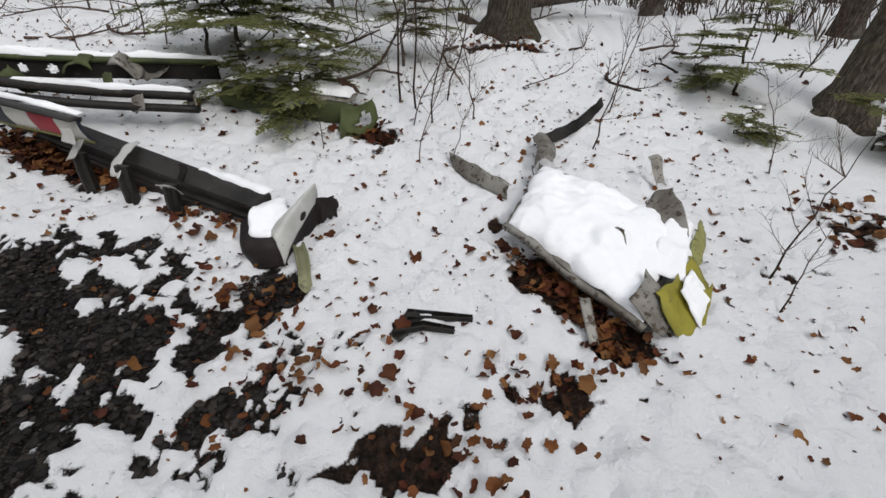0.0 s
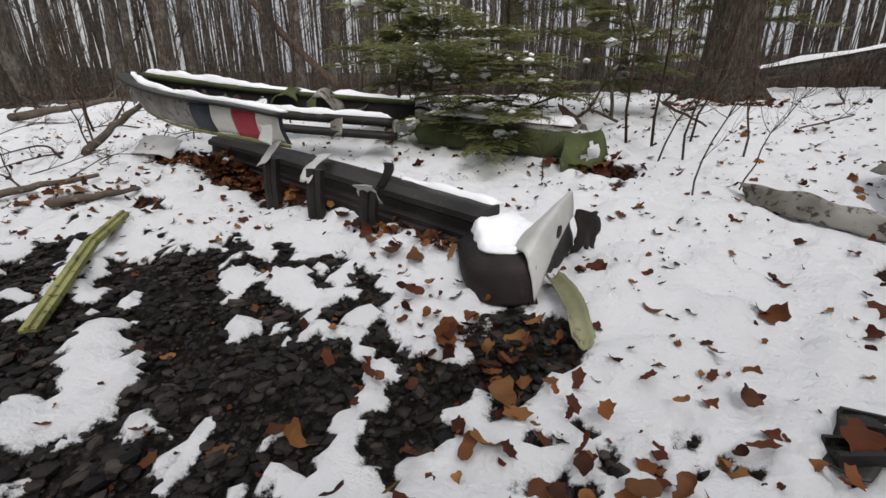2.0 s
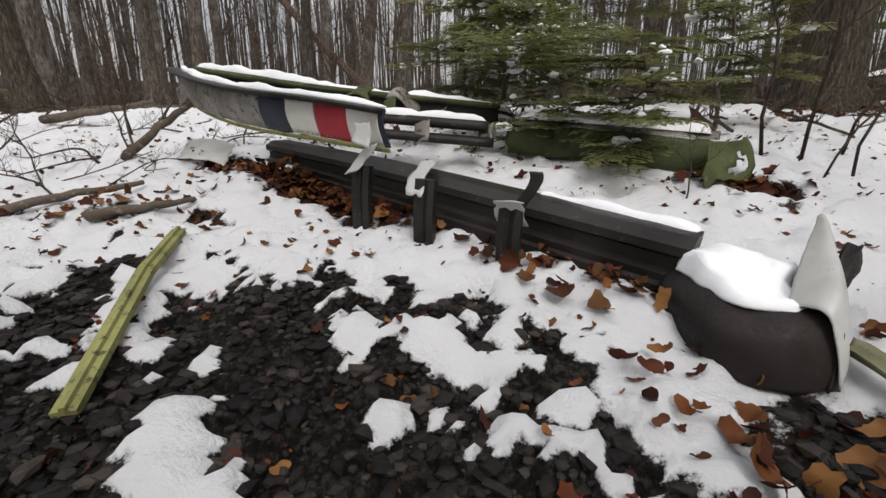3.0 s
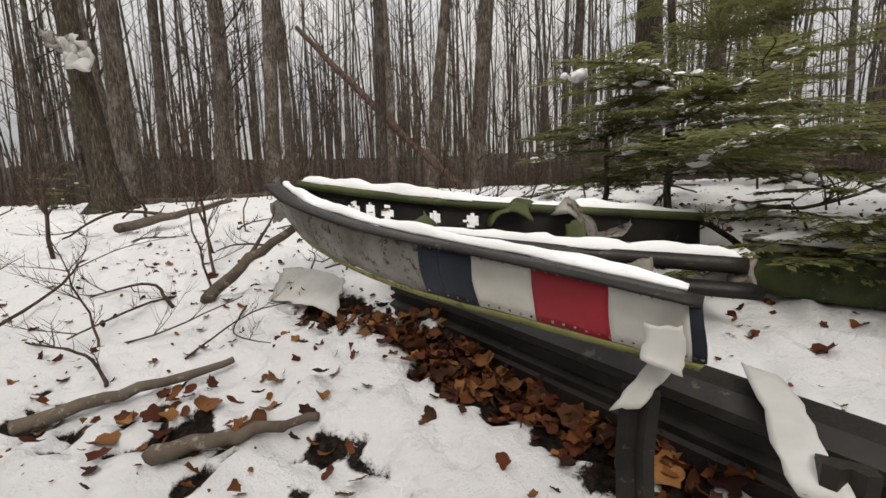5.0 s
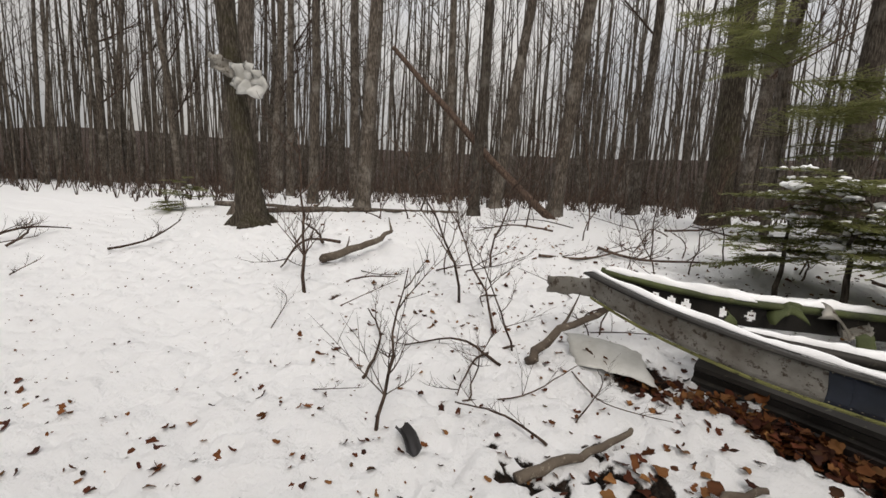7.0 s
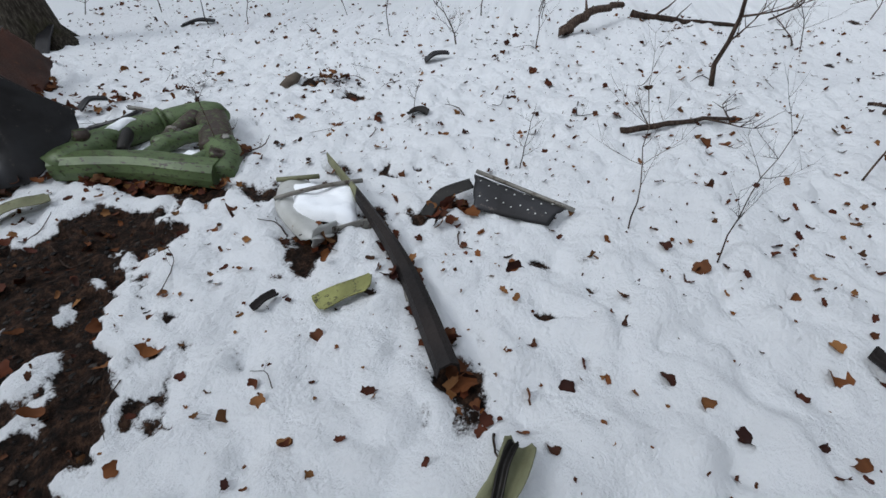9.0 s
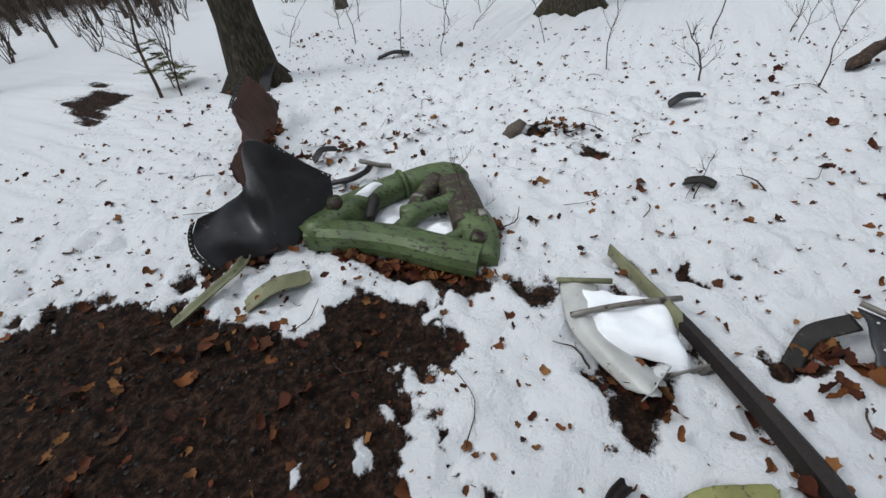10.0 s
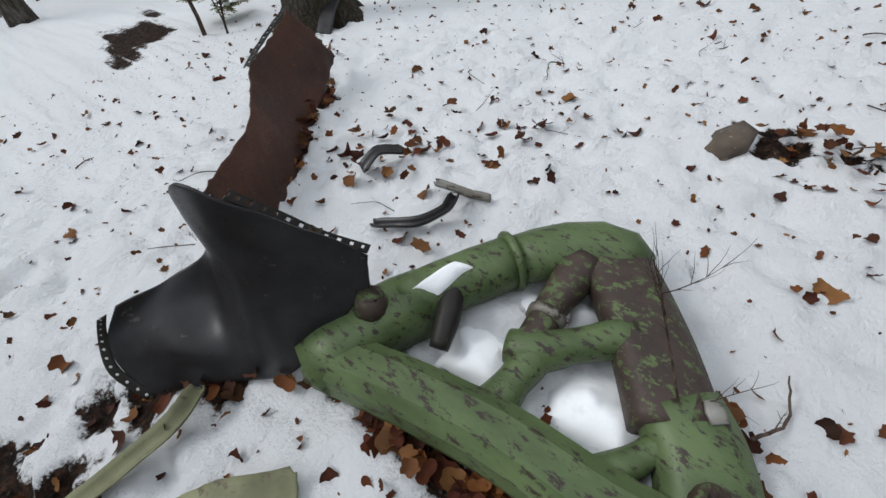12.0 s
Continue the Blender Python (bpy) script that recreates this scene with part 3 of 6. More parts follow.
def tree(x, y, r, h=14.0, lean=(0, 0), seed=0, label="bare grey-barked forest tree standing in snow", mossy=False, flare=1.0, limbs=7, low=0.35):
    rnd = random.Random(seed)
    ob = thing("tree", (x, y, gz(x, y)), label, "tree", "bare forest trees")
    pts = trunk_pts(x, y, h, lean, rnd, 14)
    bm = bmesh.new()
    sides = 18
    rings = []
    ph = [rnd.uniform(0, 6.28) for _ in range(3)]
    for i, p in enumerate(pts):
        u = (i / 14) ** 1.4
        hz = h * u
        fl = 1 + 0.75 * flare * math.exp(-hz / 0.22)
        ring = []
        for k in range(sides):
            a = 2 * math.pi * k / sides
            root = 1 + flare * 0.38 * math.exp(-hz / 0.2) * (math.cos(5 * a + ph[0]) + 0.5 * math.cos(3 * a + ph[1])) * 0.7
            q = r * (1 - 0.78 * u) * fl * root * (1 + 0.05 * math.cos(2 * a + ph[2] + hz) + 0.03 * rnd.uniform(-1, 1))
            ring.append(bm.verts.new(p + Vector((math.cos(a) * q, math.sin(a) * q, 0))))
        rings.append(ring)
    for a, b in zip(rings, rings[1:]):
        for k in range(sides):
            bm.faces.new((a[k], a[(k + 1) % sides], b[(k + 1) % sides], b[k]))
    bm.faces.new(rings[-1])
    part("trunk", bm, M_BARK_MOSS if mossy else M_BARK, ob)
    bm = bmesh.new()
    for i in range(limbs):
        u = low + (0.98 - low) * (i + rnd.random()) / limbs
        k = min(13, int(u ** (1 / 1.4) * 14))
        p = pts[k].lerp(pts[k + 1], 0.5)
        a = rnd.uniform(0, 6.28)
        d = Vector((math.cos(a), math.sin(a), rnd.uniform(0.5, 1.4))).normalized()
        twigs(bm, rnd, p, d, h * rnd.uniform(0.12, 0.24), r * 0.26 * (1.1 - 0.6 * u), 2)
    tagged(part("crown", bm, M_TWIG, ob, "bare forked limbs and twigs"), kind="stuff")
    return ob


TREES = [
    (-9.65, 5.05, 0.175, (-1.6, -0.5), True, 1.5), (0.72, 7.1, 0.3, (0.5, 0.6), True, 1.0), (4.35, 4.95, 0.22, (2.4, 1.2), True, 1.0),
    (-11.5, 8.4, 0.15, (0.2, 0.2), False, 0.4), (-10.0, 8.35, 0.2, (0.7, 0.3), False, 0.5), (-7.4, 8.7, 0.14, (0.3, 0.2), False, 0.5),
    (-8.0, 11.9, 0.22, (1.6, 0.4), False, 0.5), (-6.0, 10.2, 0.21, (1.3, 0.3), False, 0.5), (-2.75, 11.1, 0.33, (0.5, 0.1), True, 0.5),
    (1.7, 11.5, 0.3, (0.5, 0.5), True, 0.6), (-14.5, 10.7, 0.17, (0.4, -0.2), False, 0.5), (-12.6, 11.5, 0.2, (-0.2, 0.2), False, 0.5),
    (-16.8, 10.2, 0.22, (0.5, 0.1), False, 0.5), (-0.9, 10.4, 0.26, (0.4, 0.2), False, 0.5), (3.6, 9.4, 0.2, (0.6, 0.3), False, 0.5),
    (-9.9, -7.85, 0.25, (-0.8, -0.9), True, 1.35), (-13.6, -4.95, 0.3, (0.2, 0.1), True, 1.0), (-10.4, 13.8, 0.2, (0.2, 0.2), False, 0.4),
    (-4.4, 13.2, 0.18, (0.1, 0.3), False, 0.4), (6.4, 8.2, 0.24, (0.4, 0.2), False, 0.6), (-18.5, 14.0, 0.24, (0.3, 0.2), False, 0.4),
    (5.8, 12.6, 0.26, (0.2, 0.2), False, 0.5), (-1.2, 14.6, 0.2, (0.3, 0.2), False, 0.4),
]
for i, (x, y, r, lean, mossy, flare) in enumerate(TREES):
    tree(x, y, r if flare > 0.7 else r * 0.82, 13 + (i * 37 % 5), lean, 100 + i, "mossy-footed grey tree trunk standing in snow" if mossy else "bare grey-barked forest tree standing in snow", mossy, flare)

rnd = random.Random(5)
count = 0
while count < 70:
    a, d = rnd.uniform(0, 6.28), rnd.uniform(14, 34)
    x, y = -4 + d * math.cos(a), 1 + d * math.sin(a)
    if min(math.hypot(x - t[0], y - t[1]) for t in TREES) < 1.2:
        continue
    if count < 5 and y < 0:
        continue
    tree(x, y, rnd.uniform(0.06, 0.19), rnd.uniform(12, 18), (rnd.uniform(-0.8, 0.8), rnd.uniform(-0.8, 0.8)), 300 + count, flare=0.4, limbs=9, low=0.18)
    count += 1

bm = bmesh.new()
for i in range(3500):
    a, d = rnd.uniform(0, 6.28), (17 + 30 * rnd.random() if i % 2 else 24 + 85 * rnd.random() ** 1.3)
    x, y = -4 + d * math.cos(a), 1 + d * math.sin(a)
    h, r = rnd.uniform(8, 18), rnd.uniform(0.02, 0.09) if i % 2 else rnd.uniform(0.05, 0.18)
    pts = trunk_pts(x, y, h, (rnd.uniform(-1, 1), rnd.uniform(-1, 1)), rnd, 4)
    tube(bm, pts, [r * (1 - 0.8 * k / 4) for k in range(5)], 5, False)
    for k in range(5):
        p = pts[rnd.randint(2, 3)].lerp(pts[4], rnd.random() * 0.7)
        b = rnd.uniform(0, 6.28)
        q = p + Vector((math.cos(b), math.sin(b), rnd.uniform(0.6, 1.6))) * rnd.uniform(0.8, 2.4)
        tube(bm, [p, q], [r * 0.28, r * 0.05], 3, False)
solo("far_woods", bm, M_BARK, "dense bare grey woods in the distance", "woods", kind="stuff")

bm = bmesh.new()
for i in range(6500):
    a, d = rnd.uniform(0, 6.28), 11 + 60 * rnd.random() ** 1.5
    x, y = -4 + d * math.cos(a), 2 + d * math.sin(a)
    if y < 6 and d < 17:
        continue
    z = float(base_h(np.array(x), np.array(y)))
    h = rnd.uniform(0.2, 0.9) * (1 + d * 0.03)
    p = Vector((x, y, z - 0.05))
    for k in range(4):
        q = p + Vector((rnd.uniform(-0.5, 0.5), rnd.uniform(-0.5, 0.5), 1)) * h * rnd.uniform(0.5, 1)
        m_ = p.lerp(q, 0.5) + Vector((rnd.uniform(-0.1, 0.1), rnd.uniform(-0.1, 0.1), 0))
        tube(bm, [p, m_, q], [0.012, 0.009, 0.004], 3, False)
solo("undergrowth", bm, M_TWIG, "thin brown leafless undergrowth among the trees", "brush", kind="stuff")


# ---- small woods: saplings, hemlocks, logs, sticks ----
def sapling(x, y, h, lean, seed, r=0.011, forks=7, label="thin leafless brown sapling rising from snow"):
    rnd = random.Random(seed)
    z = gz(x, y)
    ob = thing("sapling", (x, y, z), label, "sapling", "leafless saplings")
    pts = [Vector((x + lean[0] * (i / 8) ** 1.5 + rnd.uniform(-0.02, 0.02) * h, y + lean[1] * (i / 8) ** 1.5 + rnd.uniform(-0.02, 0.02) * h, z - 0.03 + h * i / 8)) for i in range(9)]
    bm = bmesh.new()
    tube(bm, pts, [r * (1 - 0.75 * i / 8) for i in range(9)], 6)
    part("stem", bm, M_TWIG, ob)
    bm = bmesh.new()
    for i in range(forks):
        k = rnd.randint(2, 7)
        d = Vector((rnd.uniform(-1, 1), rnd.uniform(-1, 1), rnd.uniform(0.1, 1.2))).normalized()
        twigs(bm, rnd, pts[k], d, h * rnd.uniform(0.15, 0.42), r * 0.42, 1, 4)
    tagged(part("twig_spray", bm, M_TWIG, ob), kind="stuff")
    return ob


def stick(pts, r, seed, label="bare dead stick lying on the snow", forks=3, material=None):
    rnd = random.Random(seed)
    pts = [Vector((p[0], p[1], gz(p[0], p[1]) + r * 0.6 + (p[2] if len(p) > 2 else 0))) for p in pts]
    fine = [catmull(pts, i / 12) + Vector((rnd.uniform(-1, 1), rnd.uniform(-1, 1), rnd.uniform(-0.3, 0.3))) * r * 0.7 for i in range(13)]
    bm = bmesh.new()
    tube(bm, fine, [r * (1.05 - 0.6 * i / 12) for i in range(13)], 8, True, 0.12, rnd)
    ob = solo("branch" if r < 0.05 else "log", bm, material or M_TWIG, label, "branch" if r < 0.05 else "log", "fallen wood")
    bm = bmesh.new()
    for i in range(forks):
        k = rnd.randint(3, 11)
        d = (fine[min(k + 1, 12)] - fine[k]).normalized() + Vector((rnd.uniform(-1, 1), rnd.uniform(-1, 1), rnd.uniform(0, 0.6)))
        twigs(bm, rnd, fine[k], d.normalized(), (fine[-1] - fine[0]).length * rnd.uniform(0.15, 0.35), r * 0.4, 1 if r < 0.03 else 0, 4)
    if forks:
        tagged(part("side_twig", bm, material or M_TWIG, ob), kind="stuff")
    return ob


def spray(bm, rnd, p, d, length, drop):
    """A flat hemlock bough: a stem with rows of short needle-bearing twigs."""
    side = d.cross(Vector((0, 0, 1))).normalized()
    n = max(5, int(length / 0.022))
    stem = []
    for i in range(n + 1):
        u = i / n
        stem.append(p + d * length * u - Vector((0, 0, drop * u * u)) + side * 0.02 * math.sin(5 * u + p.x * 9))
    for i in range(2, n + 1):
        u = i / n
        w = length * 0.42 * math.sin(min(1, 0.25 + u * 1.05) * math.pi * 0.92) + 0.025
        for sgn in (-1, 1):
            ln = w * rnd.uniform(0.55, 1.1)
            dd = (side * sgn + d * rnd.uniform(0.35, 0.8) + Vector((0, 0, rnd.uniform(-0.25, 0.12)))).normalized()
            m = max(1, int(ln / 0.034))
            for k in range(m):
                a = stem[i] + dd * ln * k / m
                b = stem[i] + dd * ln * (k + 1.25) / m
                nd = dd.cross(Vector((rnd.uniform(-0.4, 0.4), rnd.uniform(-0.4, 0.4), 1))).normalized() * rnd.uniform(0.009, 0.017)
                vs = [bm.verts.new(q) for q in (a, a.lerp(b, 0.5) + nd, b + Vector((0, 0, -0.006)), a.lerp(b, 0.5) - nd)]
                bm.faces.new(vs)
    return stem


def hemlock(x, y, h, seed, reach, low=0.25, r=0.03, label="green hemlock sapling dusted with snow", boughs=22, snowy=0.5, aim=None):
    rnd = random.Random(seed)
    z = gz(x, y)
    ob = thing("hemlock", (x, y, z), label, "evergreen", "hemlocks")
    pts = [Vector((x + rnd.uniform(-0.015, 0.015) * i, y + rnd.uniform(-0.015, 0.015) * i, z - 0.05 + h * i / 8)) for i in range(9)]
    bm = bmesh.new()
    tube(bm, pts, [r * (1 - 0.85 * i / 8) for i in range(9)], 8)
    part("trunk", bm, M_BARK, ob)
    bn, bs, sn = bmesh.new(), bmesh.new(), bmesh.new()
    for i in range(boughs):
        u = low + (0.97 - low) * (i + rnd.random()) / boughs
        p = catmull(pts, u)
        a = rnd.uniform(0, 6.28) if aim is None else rnd.gauss(aim, 0.9)
        ln = reach * (1.1 - 0.8 * u) * rnd.uniform(0.65, 1.1)
        d = Vector((math.cos(a), math.sin(a), rnd.uniform(-0.05, 0.25))).normalized()
        stem = spray(bn, rnd, p, d, ln, ln * rnd.uniform(0.08, 0.25))
        tube(bs, stem, [0.007 * (1 - 0.8 * k / (len(stem) - 1)) for k in range(len(stem))], 4, False)
        for _ in range(4):
            k = rnd.randint(len(stem) // 4, len(stem) - 2)
            d2 = (d + d.cross(Vector((0, 0, 1))) * rnd.choice((-0.8, 0.8))).normalized()
            st2 = spray(bn, rnd, stem[k], d2, ln * 0.45, ln * 0.06)
            tube(bs, st2, 0.003, 3, False)
        for k in range(2, len(stem)):
            if rnd.random() < snowy * 0.13:
                c = stem[k] + Vector((rnd.uniform(-0.06, 0.06), rnd.uniform(-0.06, 0.06), 0.012))
                q = rnd.uniform(0.01, 0.032) if rnd.random() < 0.92 else rnd.uniform(0.03, 0.055)
                ret = bmesh.ops.create_icosphere(sn, subdivisions=2, radius=q, matrix=Matrix.Translation(c) @ Matrix.Diagonal((rnd.uniform(0.9, 1.7), rnd.uniform(0.8, 1.3), 0.62, 1)))
                for v in ret["verts"]:
                    v.co += Vector((noise.noise(v.co * 24), noise.noise(v.co * 40 + Vector((5, 5, 5))), noise.noise(v.co * 37))) * q * 0.7
    tagged(part("bough_frame", bs, M_TWIG, ob), kind="stuff")
    tagged(part("needles", bn, M_NEEDLE, ob, "green flat needle sprays", True), kind="stuff")
    if len(sn.verts):
        tagged(part("snow_clumps", sn, M_SNOW, ob, "white clumps of snow on the boughs"), kind="stuff")
    return ob


hemlock(-2.45, 5.1, 1.3, 1, 1.75, 0.3, 0.032, boughs=22, snowy=2.2)
hemlock(-2.9, 5.25, 1.15, 2, 1.5, 0.35, 0.027, boughs=13, snowy=2.0)
hemlock(-1.35, 4.05, 0.75, 3, 0.8, 0.2, 0.014, "low green hemlock seedling bent over wreckage under snow", 24, 1.0)
hemlock(-1.9, 4.15, 0.6, 13, 0.6, 0.2, 0.012, "low green hemlock seedling bent over wreckage under snow", 14, 0.8)
hemlock(-0.6, 5.4, 1.5, 4, 0.9, 0.25, 0.02, boughs=24, snowy=0.7)
hemlock(-2.35, 8.6, 6.8, 5, 2.3, 0.14, 0.07, "tall slender green hemlock among bare trees", 26, 0.1)
hemlock(1.2, 9.3, 4.5, 6, 1.4, 0.15, 0.05, "tall slender green hemlock among bare trees", 30, 0.2)
hemlock(3.3, 5.3, 1.3, 7, 0.9, 0.15, 0.02, boughs=22, snowy=0.6)
hemlock(4.2, 4.2, 0.6, 8, 0.8, 0.15, 0.014, "low green hemlock seedling dusted with snow", 14, 0.5)
hemlock(2.9, 4.3, 0.35, 9, 0.5, 0.15, 0.01, "low green hemlock seedling dusted with snow", 9, 0.6)
hemlock(-9.55, -9.1, 0.65, 10, 0.35, 0.2, 0.01, "small sparse hemlock seedling standing in snow", 18, 0.5)
hemlock(-12.2, 5.6, 0.7, 11, 0.7, 0.1, 0.012, "small dark hemlock seedling in the woods", 14, 0.3)
hemlock(-9.6, 0.9, 0.22, 12, 0.3, 0.2, 0.006, "tiny green hemlock sprig poking through snow", 6, 0.2)

SAPLINGS = [
    (-0.35, 4.2, 2.0, (0.1, -0.1), 0.012), (-0.15, 4.0, 1.6, (0.3, -0.5), 0.009), (-0.5, 4.4, 2.2, (-0.2, 0.2), 0.013), (0.0, 4.5, 1.8, (0.5, -0.3), 0.01),
    (0.25, 4.1, 1.3, (-0.3, -0.7), 0.008), (-0.3, 3.9, 1.2, (0.6, -0.4), 0.007), (-0.2, 3.3, 0.9, (0.25, -0.2), 0.006), (1.35, 3.75, 1.1, (0.35, 0.5), 0.008),
    (1.7, 4.6, 1.3, (0.3, 0.2), 0.008), (2.25, 2.3, 0.9, (0.5, 0.4), 0.008), (2.15, 2.0, 0.5, (0.3, 0.3), 0.006), (2.9, 3.6, 0.9, (-0.3, 0.2), 0.006), (0.1, 3.5, 0.7, (0.2, -0.3), 0.005),
    (-1.05, 3.45, 0.5, (-0.05, 0.05), 0.005), (-6.9, 3.2, 1.5, (-0.15, 0.1), 0.018), (-5.5, 3.6, 1.5, (-0.9, 0.3), 0.013), (-5.1, 3.3, 1.3, (-0.9, 0.5), 0.011),
    (-4.9, 3.15, 0.8, (-0.4, 0.1), 0.009), (-5.6, 4.6, 1.4, (0.4, 0.2), 0.012), (-4.35, 3.75, 0.9, (0.3, 0.2), 0.008), (-3.9, 4.6, 1.0, (-0.5, 0.3), 0.009),
    (-5.35, 2.1, 0.95, (0.1, 0.15), 0.012), (-5.0, 2.6, 0.6, (0.2, -0.2), 0.007), (-6.0, 4.3, 1.0, (0.3, 0.1), 0.008), (-3.6, 5.6, 1.2, (0.3, 0.2), 0.009), (-3.2, 6.3, 1.4, (-0.2, 0.2), 0.01),
    (-7.73, -1.5, 0.7, (-0.15, -0.05), 0.004), (-7.52, -1.16, 0.6, (-0.3, 0.2), 0.004), (-9.88, -0.7, 1.4, (-0.1, 0.2), 0.022),
    (-8.2, -2.1, 0.35, (-0.2, 0.05), 0.004), (-9.0, 0.6, 0.9, (-0.3, 0.6), 0.007), (-8.6, -0.1, 0.8, (-0.4, 0.6), 0.007), (-9.2, -8.9, 1.5, (-0.2, 0.1), 0.022), (-9.35, -8.7, 1.0, (-0.5, -0.3), 0.012),
    (-9.9, -9.6, 1.3, (-0.3, 0.2), 0.012), (-10.3, -10.2, 1.4, (0.2, 0.1), 0.012), (-7.95, -4.02, 0.42, (-0.2, -0.22), 0.005), (-10.9, -3.9, 1.0, (-0.2, 0.1), 0.006), (-11.3, -6.0, 1.1, (-0.1, 0.3), 0.006),
    (-10.6, -2.2, 0.8, (-0.3, 0.1), 0.006), (-8.7, -2.95, 0.3, (-0.1, 0.05), 0.004), (-12.0, -3.0, 1.2, (0.1, 0.3), 0.008), (-11.6, -7.6, 1.1, (0.3, 0.1), 0.008),
]
for i, (x, y, h, lean, r) in enumerate(SAPLINGS):
    sapling(x, y, h, lean, 500 + i, r, 5 if h < 0.6 else 9)
rnd = random.Random(44)
for i in range(46):
    x, y = rnd.uniform(-11, 5), rnd.uniform(5.6, 11)
    sapling(x, y, rnd.uniform(0.7, 2.4), (rnd.uniform(-0.6, 0.6), rnd.uniform(-0.5, 0.5)), 600 + i, rnd.uniform(0.007, 0.016), 8)
for i in range(16):
    x, y = rnd.uniform(-13.5, -10.4), rnd.uniform(-9, 1.5)
    sapling(x, y, rnd.uniform(0.5, 1.2), (rnd.uniform(-0.5, 0.5), rnd.uniform(-0.5, 0.5)), 700 + i, rnd.uniform(0.005, 0.01), 7)

# leaning dead trunk hung up among the trees
bm = bmesh.new()
tube(bm, line((-5.75, 9.4, 0.75), (-9.8, 9.2, 4.6), 9, 0.1, 0.03, 3), [0.09, 0.085, 0.08, 0.08, 0.075, 0.07, 0.065, 0.06, 0.05], 9, True, 0.08, random.Random(2))
solo("leaning_trunk", bm, M_TWIG, "dead bare trunk leaning among standing trees", "tree trunk")

stick([(-10.9, 5.9), (-9.9, 7.0), (-8.6, 7.9)], 0.07, 21, "snow-edged fallen log in the woods", 1, M_BARK)
stick([(-12.6, 6.6), (-10.5, 7.3), (-7.8, 8.9)], 0.06, 22, "snow-edged fallen log in the woods", 1, M_BARK)
stick([(-7.3, 3.85, 0.05), (-7.1, 4.5, 0.1), (-7.15, 5.1, 0.15)], 0.05, 23, "crooked grey fallen limb on the snow", 2, M_DEADWOOD)
stick([(-4.75, 3.0, 0.0), (-4.5, 3.2, 0.22), (-4.1, 3.3, 0.5)], 0.035, 24, "grey dead limb propped against wreckage", 2, M_DEADWOOD)
stick([(-4.55, 2.1, 0.0), (-4.3, 2.35, 0.03), (-4.05, 2.66, 0.03)], 0.03, 25, "grey barkless limb half buried in snow", 0, M_DEADWOOD)
stick([(-3.9, 2.22), (-3.7, 2.36), (-3.5, 2.5)], 0.03, 26, "grey barkless limb half buried in snow", 0, M_DEADWOOD)
stick([(0.6, 8.2, 0.1), (3.2, 8.6, 0.5), (6.5, 9.6, 1.1)], 0.09, 27, "long fallen trunk carrying a line of snow", 0, M_BARK)
snow_strip([(0.7, 8.2, gz(0.7, 8.2) + 0.2), (3.2, 8.6, gz(3.2, 8.6) + 0.62), (6.4, 9.55, gz(6.4, 9.55) + 1.2)], 0.13, 0.05, 4, "line of snow along a fallen trunk")
stick([(-8.73, -1.48), (-9.0, -1.0), (-9.33, -0.5)], 0.022, 31, forks=2)
stick([(-8.97, 1.02), (-8.7, 1.1), (-8.45, 1.2)], 0.05, 32, "dark rotten limb half sunk in snow", 0)
stick([(-6.5, -0.45), (-6.7, 0.05, 0.03), (-6.9, 0.6, 0.06)], 0.012, 33, forks=4)
stick([(-6.8, -0.3), (-6.75, 0.0), (-6.5, 0.35)], 0.008, 34, forks=3)
stick([(-11.0, -1.95), (-11.3, -1.7, 0.15), (-11.7, -1.3, 0.12)], 0.06, 35, "reddish-brown rotten branch arching over snow", 2)
stick([(-11.9, -1.2), (-12.2, -0.5), (-12.4, 0.2)], 0.04, 36, forks=2)
for i in range(16):
    x, y, a = rnd.uniform(-13, -9.2), rnd.uniform(0.4, 3.2), rnd.uniform(0, 3.1)
    ln = rnd.uniform(0.3, 1.1)
    stick([(x, y, 0.02), (x + 0.5 * ln * math.cos(a), y + 0.5 * ln * math.sin(a), rnd.uniform(0, 0.15)), (x + ln * math.cos(a + 0.3), y + ln * math.sin(a + 0.3), rnd.uniform(0, 0.25))], rnd.uniform(0.006, 0.02), 800 + i, forks=4)
for i in range(34):
    x, y, a = rnd.uniform(-8.5, 3.0), rnd.uniform(4.3, 8.5), rnd.uniform(0, 6.28)
    ln = rnd.uniform(0.4, 1.4)
    stick([(x, y, 0.02), (x + 0.5 * ln * math.cos(a), y + 0.5 * ln * math.sin(a), rnd.uniform(0, 0.2)), (x + ln * math.cos(a + 0.3), y + ln * math.sin(a + 0.3), rnd.uniform(0, 0.3))], rnd.uniform(0.006, 0.022), 850 + i, forks=4)
for i in range(20):
    x, y, a = rnd.uniform(-6.9, -4.2), rnd.uniform(2.2, 4.6), rnd.uniform(0, 6.28)
    ln = rnd.uniform(0.25, 0.8)
    stick([(x, y, 0.0), (x + 0.5 * ln * math.cos(a), y + 0.5 * ln * math.sin(a), rnd.uniform(0, 0.1)), (x + ln * math.cos(a + 0.3), y + ln * math.sin(a + 0.3), rnd.uniform(0, 0.15))], rnd.uniform(0.004, 0.011), 900 + i, forks=3)
